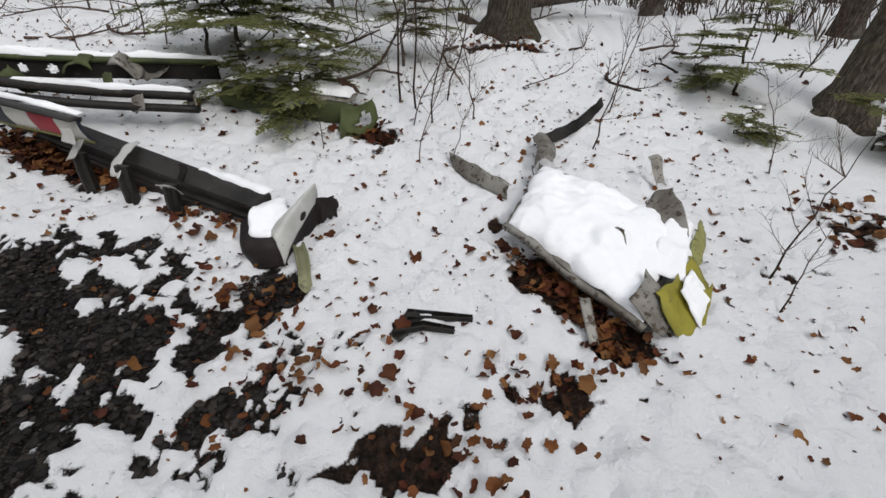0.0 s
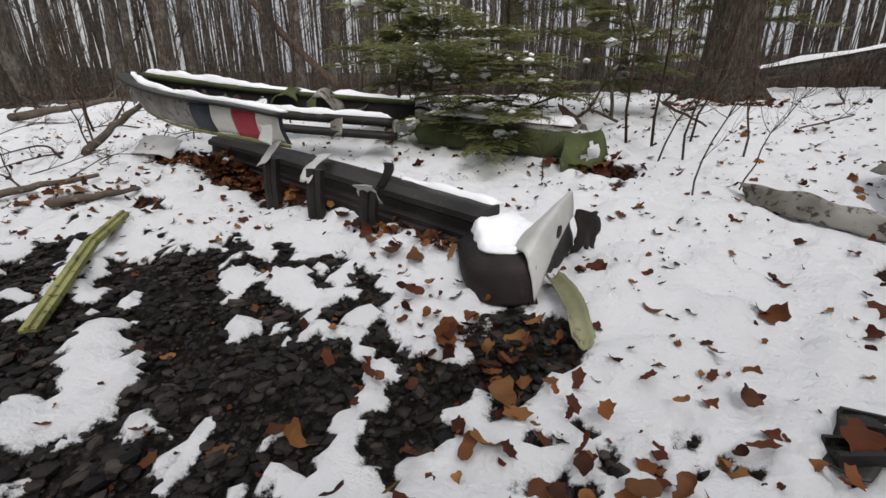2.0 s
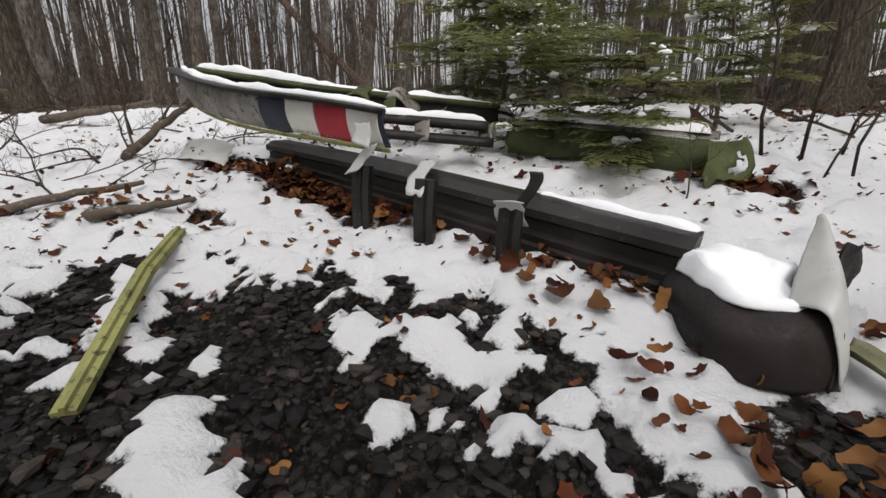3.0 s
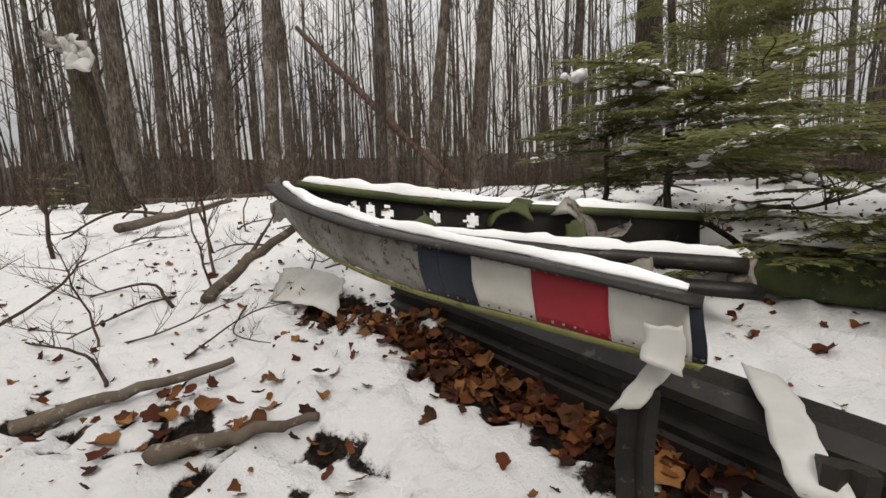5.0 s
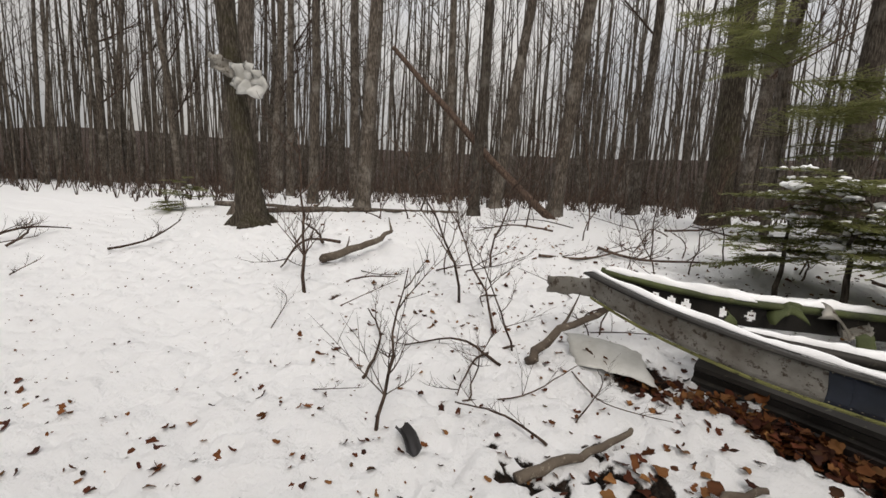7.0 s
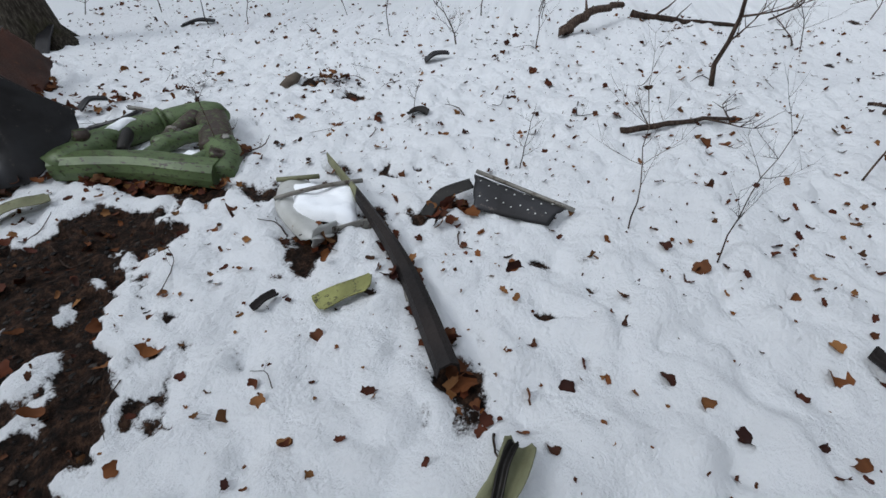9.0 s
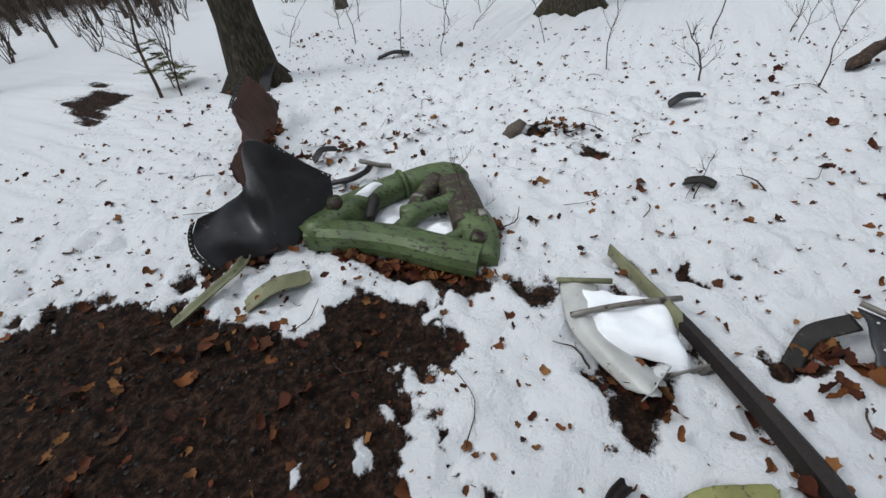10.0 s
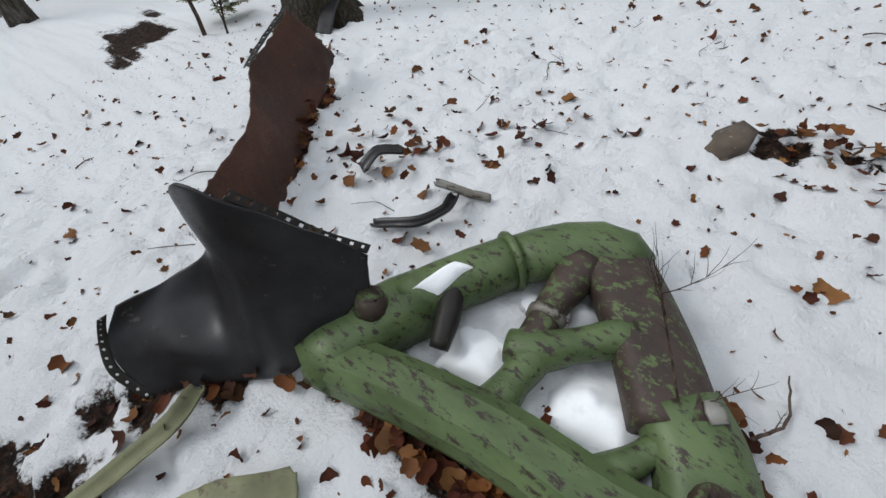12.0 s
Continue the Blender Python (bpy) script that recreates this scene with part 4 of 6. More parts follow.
for i in range(46):
    x, y, a = rnd.uniform(-11, -6.3), rnd.uniform(-7.5, 0.5), rnd.uniform(0, 6.28)
    ln = rnd.uniform(0.1, 0.32)
    stick([(x, y), (x + 0.5 * ln * math.cos(a), y + 0.5 * ln * math.sin(a), 0.01), (x + ln * math.cos(a + 0.4), y + ln * math.sin(a + 0.4), rnd.uniform(0, 0.04))], rnd.uniform(0.002, 0.005), 950 + i, "thin dark twig lying on snow", 1)


# ---- wreckage: marked wing section ----
wreck = thing("wing_wreckage", (-3.0, 2.9, 0.25), "torn aircraft wing section with red white blue marking", "wreckage")
TOP = [(-2.43, 2.65, 0.56), (-2.85, 2.71, 0.625), (-3.45, 2.83, 0.70), (-4.0, 3.02, 0.80), (-4.42, 3.28, 0.90)]
TOPV = [Vector(p) for p in TOP]


def skin(u, v):
    p = catmull(TOPV, u)
    return p + Vector((0.015 * v, -0.02 * math.sin(v * 3.1) + 0.03 * v, -(0.155 + 0.03 * math.sin(u * 3)) * v))


def skin_piece(name, u0, u1, material, label, push=0.0, v0=0.0, v1=1.0, seed=1, nu=14):
    bm = bmesh.new()
    sheet(bm, lambda u, v: skin(u0 + (u1 - u0) * u, v0 + (v1 - v0) * v) + Vector((-0.2, -0.98, 0)) * push, nu, 6, 0.004, 0.006, 0.0, seed)
    return part(name, bm, material, wreck, label)


skin_piece("skin_panel", 0.42, 1.0, M_ALU, "dull grey riveted aluminium skin", seed=2, nu=40)
skin_piece("navy_stripe", 0.385, 0.42, M_NAVY, "dark navy painted stripe", seed=2)
skin_piece("navy_block", 0.335, 0.385, M_NAVY, "dark navy painted block", seed=2)
skin_piece("white_bar", 0.25, 0.335, M_WHITE, "chipped white painted bar", seed=2)
skin_piece("red_bar", 0.145, 0.25, M_RED, "faded red painted bar", seed=2)
skin_piece("white_bar", 0.03, 0.145, M_WHITE, "chipped white painted bar", seed=2)
skin_piece("navy_end", 0.0, 0.03, M_NAVY, "dark navy painted end", seed=2)
bm = bmesh.new()
rr = random.Random(3)
for i in range(64):
    u = (i + 0.5) / 64
    for v in ((0.07, 0.93) if u < 0.42 else (0.1, 0.35, 0.6, 0.9)):
        rivet(bm, skin(u, v + rr.uniform(-0.01, 0.01)) + Vector((-0.0006, -0.003, 0)), (-0.2, -1, 0), 0.0048)
tagged(part("rivets", bm, M_ALU, wreck, "rows of rivet heads"), kind="stuff")
bm = bmesh.new()
sheet(bm, lambda u, v: skin(u, 1.0) + Vector((0.0, 0.0 + 0.012 * v, -0.004 - 0.022 * v)), 40, 2, 0.003, 0.003, 0.02, 5)
part("lower_edge_strip", bm, M_LICHEN, wreck, "corroded yellowish edge strip")
bm = bmesh.new()
loft(bm, [catmull(TOPV, i / 24) for i in range(25)], [(-0.008, -0.012), (0.012, -0.014), (0.022, 0.004), (0.012, 0.016), (-0.06, 0.016), (-0.075, 0.006), (-0.06, 0.004), (-0.012, 0.002)])
part("top_flange", bm, M_DARK, wreck, "dark angled top rail")
bm = bmesh.new()
sheet(bm, lambda u, v: Vector((-2.47 - 0.085 * u, 2.605 - 0.03 * v * v, 0.52 - 0.12 * v * (1 - 0.3 * u))), 5, 8, 0.004, 0.01, 0.08, 6)
part("torn_bracket", bm, M_PALE, wreck, "pale torn bracket plate")
# rear wall with lightening holes
REAR = [Vector(p) for p in ((-4.36, 3.4, 0.9), (-3.9, 3.42, 0.83), (-3.45, 3.62, 0.76), (-2.9, 3.95, 0.7), (-2.3, 4.3, 0.64))]
HOLES = (0.2, 0.25, 0.3, 0.43, 0.52)


def in_hole(u, v):
    return any(((u - c) * 2.3) ** 2 + ((v - 0.52) * 0.15) ** 2 < 0.036 ** 2 for c in HOLES)


bm = bmesh.new()
sheet(bm, lambda u, v: catmull(REAR, u) + Vector((0, 0, -0.15 * v)), 110, 12, 0.005, 0.004, 0.0, 7, in_hole)
part("rear_web", bm, M_DARK, wreck, "dark web with round lightening holes")
bm = bmesh.new()
loft(bm, [catmull(REAR, i / 20) for i in range(21)], [(-0.03, -0.01), (0.03, -0.012), (0.045, 0.006), (0.03, 0.03), (-0.02, 0.032), (-0.042, 0.012)])
part("rear_rail", bm, M_MOSSY, wreck, "moss-green rounded rear rail")
MID = [Vector(p) for p in ((-3.75, 3.3, 0.66), (-3.0, 3.42, 0.57), (-2.2, 3.62, 0.5))]
bm = bmesh.new()
loft(bm, [catmull(MID, i / 14) for i in range(15)], [(-0.05, -0.03), (0.05, -0.035), (0.055, 0.0), (0.04, 0.03), (-0.04, 0.03), (-0.06, 0.0)])
part("middle_spar", bm, M_DARK, wreck, "dark weathered spar")
bm = bmesh.new()
loft(bm, [catmull(MID, i / 10) + Vector((0.05, -0.05, -0.1)) for i in range(11)], [(-0.04, -0.03), (0.04, -0.03), (0.045, 0.01), (0.0, 0.03), (-0.045, 0.01)])
part("lower_spar", bm, M_DARK, wreck, "dark grooved spar")
for a, s in (((-2.62, 3.45, 0.52), 1), ((-2.25, 3.6, 0.5), 2), ((-2.9, 3.55, 0.66), 3)):
    bm = bmesh.new()
    sheet(bm, lambda u, v: Vector(a) + Vector((0.09 * u, -0.05 * v, -0.14 * v + 0.03 * u)), 5, 6, 0.004, 0.02, 0.1, s)
    part("torn_tab", bm, M_ALU if s != 3 else M_MOSSY, wreck, "torn crumpled metal tab")
for k, (cx, cy, cz, s) in enumerate(((-3.2, 3.72, 0.73, 4), (-2.9, 3.9, 0.7, 5), (-3.5, 3.45, 0.68, 6), (-2.75, 4.0, 0.69, 7))):
    bm = bmesh.new()
    sheet(bm, lambda u, v: Vector((cx + 0.2 * (u - 0.5), cy - 0.12 * v + 0.05 * u, cz + 0.07 * math.sin(u * 3 + k) - 0.08 * v)), 8, 6, 0.004, 0.05, 0.1, s)
    part("crumpled_skin", bm, M_MOSSY if k % 2 == 0 else M_ALU, wreck, "crumpled mossy skin scrap")
# rear deck between rail and rear edge lies under snow
snow_strip([catmull(TOPV, u) + Vector((0.012, 0.05, 0.018)) for u in (0.04, 0.15, 0.3, 0.45, 0.6, 0.75, 0.9, 0.99)], 0.07, 0.022, 11, "line of snow along a metal rail")
snow_strip([catmull(REAR, u) + Vector((0.0, 0.0, 0.03)) for u in (0.02, 0.15, 0.3, 0.42, 0.52)], 0.085, 0.035, 12, "line of snow along a metal rail")
snow_strip([catmull(MID, u) + Vector((0.0, 0.0, 0.028)) for u in (0.2, 0.4, 0.6, 0.8, 0.98)], 0.1, 0.035, 13, "line of snow along a metal spar")
snow_on(lambda u, v: catmull(REAR, 0.3 + 0.7 * u) + Vector((0.1 * v, 0.1 + 0.4 * v, 0.02 - 0.1 * v)), 24, 8, 0.05, 14, "snow drifted behind the wrecked wing")
bm = bmesh.new()
sheet(bm, lambda u, v: Vector((-4.58 + 0.52 * u + 0.14 * v, 3.42 - 0.04 * u - 0.26 * v, 0.4 - 0.03 * u - 0.13 * v + 0.025 * math.sin(3 * u))), 12, 8, 0.004, 0.015, 0.05, 8)
solo("metal_sheet", bm, M_PALE, "bent pale grey metal sheet resting in snow", "scrap metal")
bm = bmesh.new()
sheet(bm, lambda u, v: Vector((-4.75 + 0.42 * u, 3.52 - 0.2 * u, 0.8 + 0.07 * u - 0.13 * v)), 10, 5, 0.004, 0.015, 0.06, 9)
part("tip_skin", bm, M_ALU, wreck, "bent grey skin at the tip")

# ---- lower beam with posts ----
beam = thing("wing_spar", (-2.4, 2.75, 0.1), "dark grooved wing spar lying in dead leaves", "wreckage")
BE = [Vector(p) for p in ((-3.7, 3.4, 0.38), (-3.2, 3.2, 0.34), (-2.5, 2.9, 0.28), (-1.8, 2.63, 0.2), (-1.17, 2.42, 0.12))]
prof = [(0.085, -0.14), (0.09, -0.1), (0.06, -0.085), (0.06, -0.045), (0.085, -0.03), (0.085, 0.0), (0.03, 0.03), (-0.08, 0.032), (-0.09, 0.0), (-0.08, -0.14)]
bm = bmesh.new()
loft(bm, [catmull(BE, i / 24) for i in range(25)], prof)
part("spar", bm, M_DARK, beam, "", True)
bm = bmesh.new()
loft(bm, [catmull(BE, i / 24) + Vector((-0.01, -0.05, -0.14)) for i in range(25)], [(0.05, -0.05), (0.05, 0.0), (0.02, 0.025), (-0.05, 0.025), (-0.06, -0.05)])
part("lower_rail", bm, M_SOOT, beam, "brown-black lower rail", True)
for k, (px, py) in enumerate(((-2.56, 2.64), (-2.19, 2.54), (-1.79, 2.41))):
    bm = bmesh.new()
    z0 = gz(px, py) - 0.03
    top_z = catmull(BE, (3.7 + px) / 2.53).z + (0.03 if k < 2 else 0.02)
    loft(bm, [Vector((px, py, z0)), Vector((px - 0.005, py + 0.01, (z0 + top_z) / 2)), Vector((px + 0.005, py + 0.02, top_z))],
         [(-0.045, -0.02), (-0.02, -0.03), (0.0, -0.015), (0.02, -0.03), (0.045, -0.02), (0.045, 0.02), (-0.045, 0.02)], (0, 1, 0))
    part("post", bm, M_DARK, beam, "dark fluted post", True)
    bm = bmesh.new()
    if k == 0:
        sheet(bm, lambda u, v: Vector((-2.46 - 0.075 * v - 0.09 * u, 2.66 - 0.06 * u, 0.43 - 0.13 * u - 0.02 * v)), 8, 6, 0.004, 0.012, 0.08, 20)
    elif k == 1:
        sheet(bm, lambda u, v: Vector((-2.31 + (0.07 + 0.04 * u) * v + 0.02 * u, 2.93 - 0.4 * u - 0.05 * v, 0.325 + 0.02 * math.sin(3 * u) - 0.11 * u * u)), 14, 6, 0.004, 0.012, 0.08, 21)
    else:
        sheet(bm, lambda u, v: Vector((px - 0.06 + 0.12 * u, py - 0.05 + 0.09 * v, top_z + 0.02 - 0.1 * v * v)), 8, 6, 0.004, 0.015, 0.1, 22)
    part("bent_plate", bm, M_PALE, beam, "pale bent cap plate")
bm = bmesh.new()
sheet(bm, lambda u, v: Vector((-1.8 + 0.06 * math.sin(2 * u) + 0.05 * v, 2.52, 0.2 + 0.17 * u - 0.04 * u * u)), 8, 4, 0.012, 0.006, 0.03, 23)
part("upright_strap", bm, M_DARK, beam, "dark curved upright strap")
for k, u in enumerate((0.86,)):
    snow_strip([catmull(BE, u + d) + Vector((0.05, 0.08, 0.02)) for d in (-0.1, -0.03, 0.04, 0.12)], 0.12, 0.03, 24 + k, "snow lying on a metal spar")

# ---- folded dark piece at the beam's end ----
fold = thing("folded_casing", (-0.98, 2.25, -0.1), "crumpled dark brown casing half filled with snow", "wreckage")
bm = bmesh.new()
sheet(bm, patch_fn([[(-1.27, 2.26, -0.07), (-1.16, 2.06, -0.12), (-1.02, 2.0, -0.13), (-0.9, 2.05, -0.12)],
                    [(-1.28, 2.3, 0.02), (-1.18, 2.08, 0.0), (-1.03, 2.03, 0.0), (-0.9, 2.07, 0.0)],
                    [(-1.2, 2.42, 0.06), (-1.12, 2.2, 0.06), (-1.02, 2.12, 0.05), (-0.93, 2.12, 0.05)],
                    [(-1.08, 2.52, 0.04), (-1.04, 2.34, 0.03), (-1.0, 2.22, 0.0), (-0.94, 2.2, -0.02)]]), 22, 20, 0.006, 0.012, 0.02, 30)
part("casing", bm, M_SOOT, fold)
bm = bmesh.new()
sheet(bm, patch_fn([[(-0.93, 2.03, -0.12), (-0.88, 2.25, -0.1), (-0.8, 2.5, -0.03)],
                    [(-0.91, 2.05, 0.02), (-0.86, 2.27, 0.05), (-0.82, 2.52, 0.1)],
                    [(-0.94, 2.1, 0.09), (-0.87, 2.3, 0.13), (-0.83, 2.54, 0.17)]]), 14, 12, 0.006, 0.012, 0.03, 31)
part("side_plate", bm, M_SOOT, fold)
bm = bmesh.new()
sheet(bm, patch_fn([[(-1.01, 2.12, 0.05), (-0.98, 2.2, 0.11), (-0.91, 2.35, 0.16), (-0.83, 2.53, 0.22)],
                    [(-0.95, 2.05, 0.06), (-0.91, 2.13, 0.13), (-0.87, 2.3, 0.18), (-0.82, 2.51, 0.22)],
                    [(-0.91, 2.02, -0.11), (-0.88, 2.09, -0.02), (-0.85, 2.28, 0.05), (-0.81, 2.49, 0.12)]]), 16, 14, 0.004, 0.006, 0.02, 32)
part("rolled_sheet", bm, M_PALE, fold, "pale rolled sheet edge")
bm = bmesh.new()
sheet(bm, lambda u, v: Vector((-0.8 + 0.1 * u, 2.42 + 0.12 * u, -0.05 + 0.2 * v)), 8, 8, 0.006, 0.03, 0.12, 33)
part("torn_flap", bm, M_SOOT, fold)
snow_on(patch_fn([[(-1.24, 2.34, 0.06), (-1.14, 2.12, 0.05), (-1.02, 2.08, 0.05), (-0.96, 2.1, 0.05)],
                  [(-1.18, 2.48, 0.07), (-1.1, 2.28, 0.06), (-1.02, 2.2, 0.03), (-0.95, 2.22, 0.02)],
                  [(-1.05, 2.55, 0.06), (-1.0, 2.42, 0.07), (-0.95, 2.38, 0.07), (-0.9, 2.4, 0.08)]]), 18, 14, 0.05, 34, "snow heaped on crumpled dark metal")


def strip(name, pts, width, material, label, seed, curl=0.02, category="scrap metal", lift=0.012):
    """A narrow torn strip lying on the ground."""
    P = [Vector((p[0], p[1], gz(p[0], p[1]) + lift + (p[2] if len(p) > 2 else 0))) for p in pts]
    def fn(u, v):
        p = catmull(P, u)
        d = catmull(P, min(1, u + 0.03)) - catmull(P, max(0, u - 0.03))
        s = d.cross(Vector((0, 0, 1))).normalized()
        w = width * (1 if 0.06 < u < 0.94 else 0.72)
        return p + s * (v - 0.5) * w + Vector((0, 0, curl * (4 * (v - 0.5) ** 2)))
    return solo(name, sheet(bmesh.new(), fn, 24, 6, 0.005, 0.006, 0.015, seed), material, label, category, "scattered scraps")


strip("metal_strip", [(-0.86, 2.16, 0.02), (-0.78, 2.0, 0.01), (-0.72, 1.84, 0.0)], 0.075, M_OLIVE, "pale green curled metal strip beside dark casing", 40, 0.03)
bm = bmesh.new()
loft(bm, [Vector((-3.3, 2.24, gz(-3.3, 2.24) + 0.05)), Vector((-3.0, 1.86, gz(-3.0, 1.86) + 0.05)), Vector((-2.64, 1.37, gz(-2.64, 1.37) + 0.02))], [(-0.027, -0.018), (0.027, -0.018), (0.028, 0.008), (0.008, 0.01), (0.005, 0.022), (-0.007, 0.022), (-0.01, 0.01), (-0.028, 0.008)])
solo("metal_channel", bm, M_LICHEN, "yellow-green corroded channel strip lying on gravel", "scrap metal", flat=True)
for a, b, s in (((-0.17, 1.60), (0.17, 1.63), 41), ((-0.1, 1.70), (0.27, 1.74), 42)):
    bm = bmesh.new()
    loft(bm, [Vector((p[0], p[1], gz(*p) + 0.025)) for p in (a, ((a[0] + b[0]) / 2, (a[1] + b[1]) / 2 + 0.005), b)], lambda u: [(-0.035 + 0.02 * u, -0.02), (0.035 - 0.02 * u, -0.02), (0.035 - 0.02 * u, 0.012), (0.022 - 0.012 * u, 0.014), (0.02 - 0.012 * u, -0.008), (-0.02 + 0.012 * u, -0.008), (-0.022 + 0.012 * u, 0.014), (-0.035 + 0.02 * u, 0.012)])
    solo("metal_rail_scrap", bm, M_DARK, "short dark splintered channel scrap in snow", "scrap metal", "splintered channels", flat=True)
strip("metal_strip", [(-0.16, 1.56), (-0.1, 1.64), (-0.06, 1.73)], 0.09, M_DARK, "short dark splintered scrap in snow", 43, 0.0)

# ---- mossy box section under the hemlock ----
box_ob = thing("wing_box_section", (-1.3, 3.9, 0.2), "moss-green torn wing box under hemlock boughs", "wreckage")
BX = [Vector(p) for p in ((-2.15, 3.98, 0.52), (-1.5, 3.85, 0.47), (-0.86, 3.86, 0.41))]
bm = bmesh.new()
sheet(bm, lambda u, v: catmull(BX, u) + Vector((0.0, -0.03 * math.sin(3 * v), -0.2 * v)), 24, 6, 0.006, 0.02, 0.02, 50)
part("front_skin", bm, M_MOSSY, box_ob)
bm = bmesh.new()
sheet(bm, lambda u, v: catmull(BX, u) + Vector((0.06 * v, 0.32 * v, 0.05 * math.sin(3 * v))), 24, 8, 0.006, 0.015, 0.02, 51)
part("top_skin", bm, M_ALU, box_ob)
bm = bmesh.new()
sheet(bm, patch_fn([[(-0.95, 3.72, 0.4), (-0.82, 3.78, 0.42), (-0.7, 3.98, 0.46)], [(-0.96, 3.66, 0.26), (-0.82, 3.7, 0.25), (-0.66, 3.9, 0.28)], [(-0.93, 3.62, 0.12), (-0.8, 3.66, 0.1), (-0.66, 3.82, 0.12)]]), 12, 12, 0.006, 0.03, 0.05, 52, lambda u, v: (u - 0.7) ** 2 + (v - 0.45) ** 2 < 0.03)
part("end_plate", bm, M_MOSSY, box_ob, "mossy bent end plate")
bm = bmesh.new()
sheet(bm, lambda u, v: Vector((-0.98 + 0.14 * u - 0.05 * v, 4.0 + 0.08 * u, 0.46 + 0.17 * v - 0.1 * u * v)), 8, 8, 0.004, 0.015, 0.06, 53)
part("torn_flap", bm, M_RUST, box_ob, "brown upright torn flap")
snow_on(lambda u, v: catmull(BX, 0.05 + 0.9 * u) + Vector((0.05 * v, 0.04 + 0.25 * v, 0.04)), 20, 8, 0.05, 54, "snow lying on the mossy wing box")

# ---- snow-covered panel ----
pan = thing("fuselage_panel", (1.2, 2.4, -0.1), "buckled aircraft panel buried under smooth snow", "wreckage")
A_, B_, C_, D_ = Vector((0.47, 2.4, 0.03)), Vector((1.19, 1.65, -0.15)), Vector((1.72, 2.6, -0.02)), Vector((0.8, 3.25, 0.13))


def quad_fn(a, b, c, d):
    return lambda u, v: a.lerp(b, u).lerp(d.lerp(c, u), v)


pf = quad_fn(A_, B_, C_, D_)
bm = bmesh.new()
sheet(bm, lambda u, v: pf(u, v) + Vector((0, 0, 0.02 * math.sin(5 * u))), 20, 16, 0.006, 0.012, 0.01, 60)
part("panel", bm, M_ALU, pan)
bm = bmesh.new()
loft(bm, [A_.lerp(B_, i / 14) + Vector((-0.004, -0.004, 0.012 + 0.015 * math.sin(i * 0.6) - 0.05 * max(0, i / 14 - 0.8))) for i in range(15)], [(-0.02, -0.03), (0.014, -0.03), (0.018, 0.0), (0.008, 0.012), (-0.016, 0.012)])
part("edge_rail", bm, M_ALU, pan, "weathered grey edge rail")
bm = bmesh.new()
sheet(bm, lambda u, v: Vector((0.87 + 0.06 * v + 0.03 * u, 1.84 - 0.24 * u, -0.1 - 0.13 * u)), 8, 4, 0.006, 0.008, 0.03, 61)
part("hanging_strap", bm, M_ALU, pan, "perforated grey hanging strap")
for rows, m, lb, s in (
    ([[(1.27, 1.82, -0.02), (1.42, 1.95, -0.03), (1.62, 2.2, -0.02)], [(1.32, 1.74, -0.1), (1.47, 1.86, -0.12), (1.7, 2.15, -0.1)], [(1.4, 1.68, -0.22), (1.55, 1.76, -0.24), (1.76, 2.1, -0.2)]], M_YELLOW, "yellow-green torn frame plate", 62),
    ([[(1.6, 2.2, -0.02), (1.72, 2.4, 0.0), (1.84, 2.62, 0.02)], [(1.64, 2.12, -0.09), (1.78, 2.34, -0.08), (1.9, 2.58, -0.06)]], M_LICHEN, "yellow-green bent edge", 63),
    ([[(1.5, 1.72, -0.26), (1.55, 1.75, -0.26), (1.6, 1.78, -0.26)], [(1.64, 2.0, -0.12), (1.69, 2.02, -0.12), (1.74, 2.06, -0.12)]], M_YELLOW, "yellow-green brace", 64),
    ([[(1.12, 1.76, -0.02), (1.2, 1.86, 0.0), (1.26, 1.98, 0.02)], [(1.2, 1.68, -0.12), (1.3, 1.76, -0.1), (1.36, 1.88, -0.06)], [(1.3, 1.66, -0.2), (1.36, 1.72, -0.2), (1.44, 1.84, -0.16)]], M_ALU, "grey folded lug plate", 65),
    ([[(0.78, 3.72, 0.2), (0.86, 3.74, 0.24), (0.92, 3.7, 0.22)], [(0.8, 3.45, 0.2), (0.87, 3.44, 0.24), (0.95, 3.42, 0.2)], [(0.74, 3.2, 0.1), (0.82, 3.22, 0.2), (0.9, 3.2, 0.18)]], M_ALU, "grey twisted rib", 66),
    ([[(0.86, 3.74, 0.22), (1.2, 4.12, 0.24), (1.6, 4.62, 0.36)], [(0.9, 3.68, 0.14), (1.26, 4.06, 0.16), (1.62, 4.56, 0.28)]], M_DARK, "dark curled strip", 67),
    ([[(0.74, 3.22, 0.14), (0.72, 3.05, 0.12), (0.66, 2.74, 0.06)], [(0.78, 3.18, 0.02), (0.8, 2.98, -0.02), (0.7, 2.68, -0.06)]], M_DARK, "dark torn edge", 68),
    ([[(1.46, 2.66, 0.06), (1.52, 2.72, 0.16), (1.6, 2.66, 0.24)], [(1.5, 2.5, 0.0), (1.58, 2.52, 0.08), (1.66, 2.5, 0.14)], [(1.5, 2.36, -0.04), (1.6, 2.36, -0.02), (1.66, 2.36, 0.02)]], M_ALU, "grey pointed torn flap", 69),
    ([[(1.72, 3.4, 0.18), (1.77, 3.4, 0.2), (1.82, 3.38, 0.18)], [(1.76, 3.22, 0.02), (1.8, 3.22, 0.04), (1.84, 3.2, 0.02)]], M_ALU, "upright grey strip", 70),
    ([[(1.12, 2.27, 0.08), (1.16, 2.3, 0.12), (1.2, 2.26, 0.12)], [(1.14, 2.2, 0.03), (1.18, 2.22, 0.04), (1.22, 2.2, 0.04)]], M_ALU, "grey tab poking through snow", 71),
):
    bm = bmesh.new()
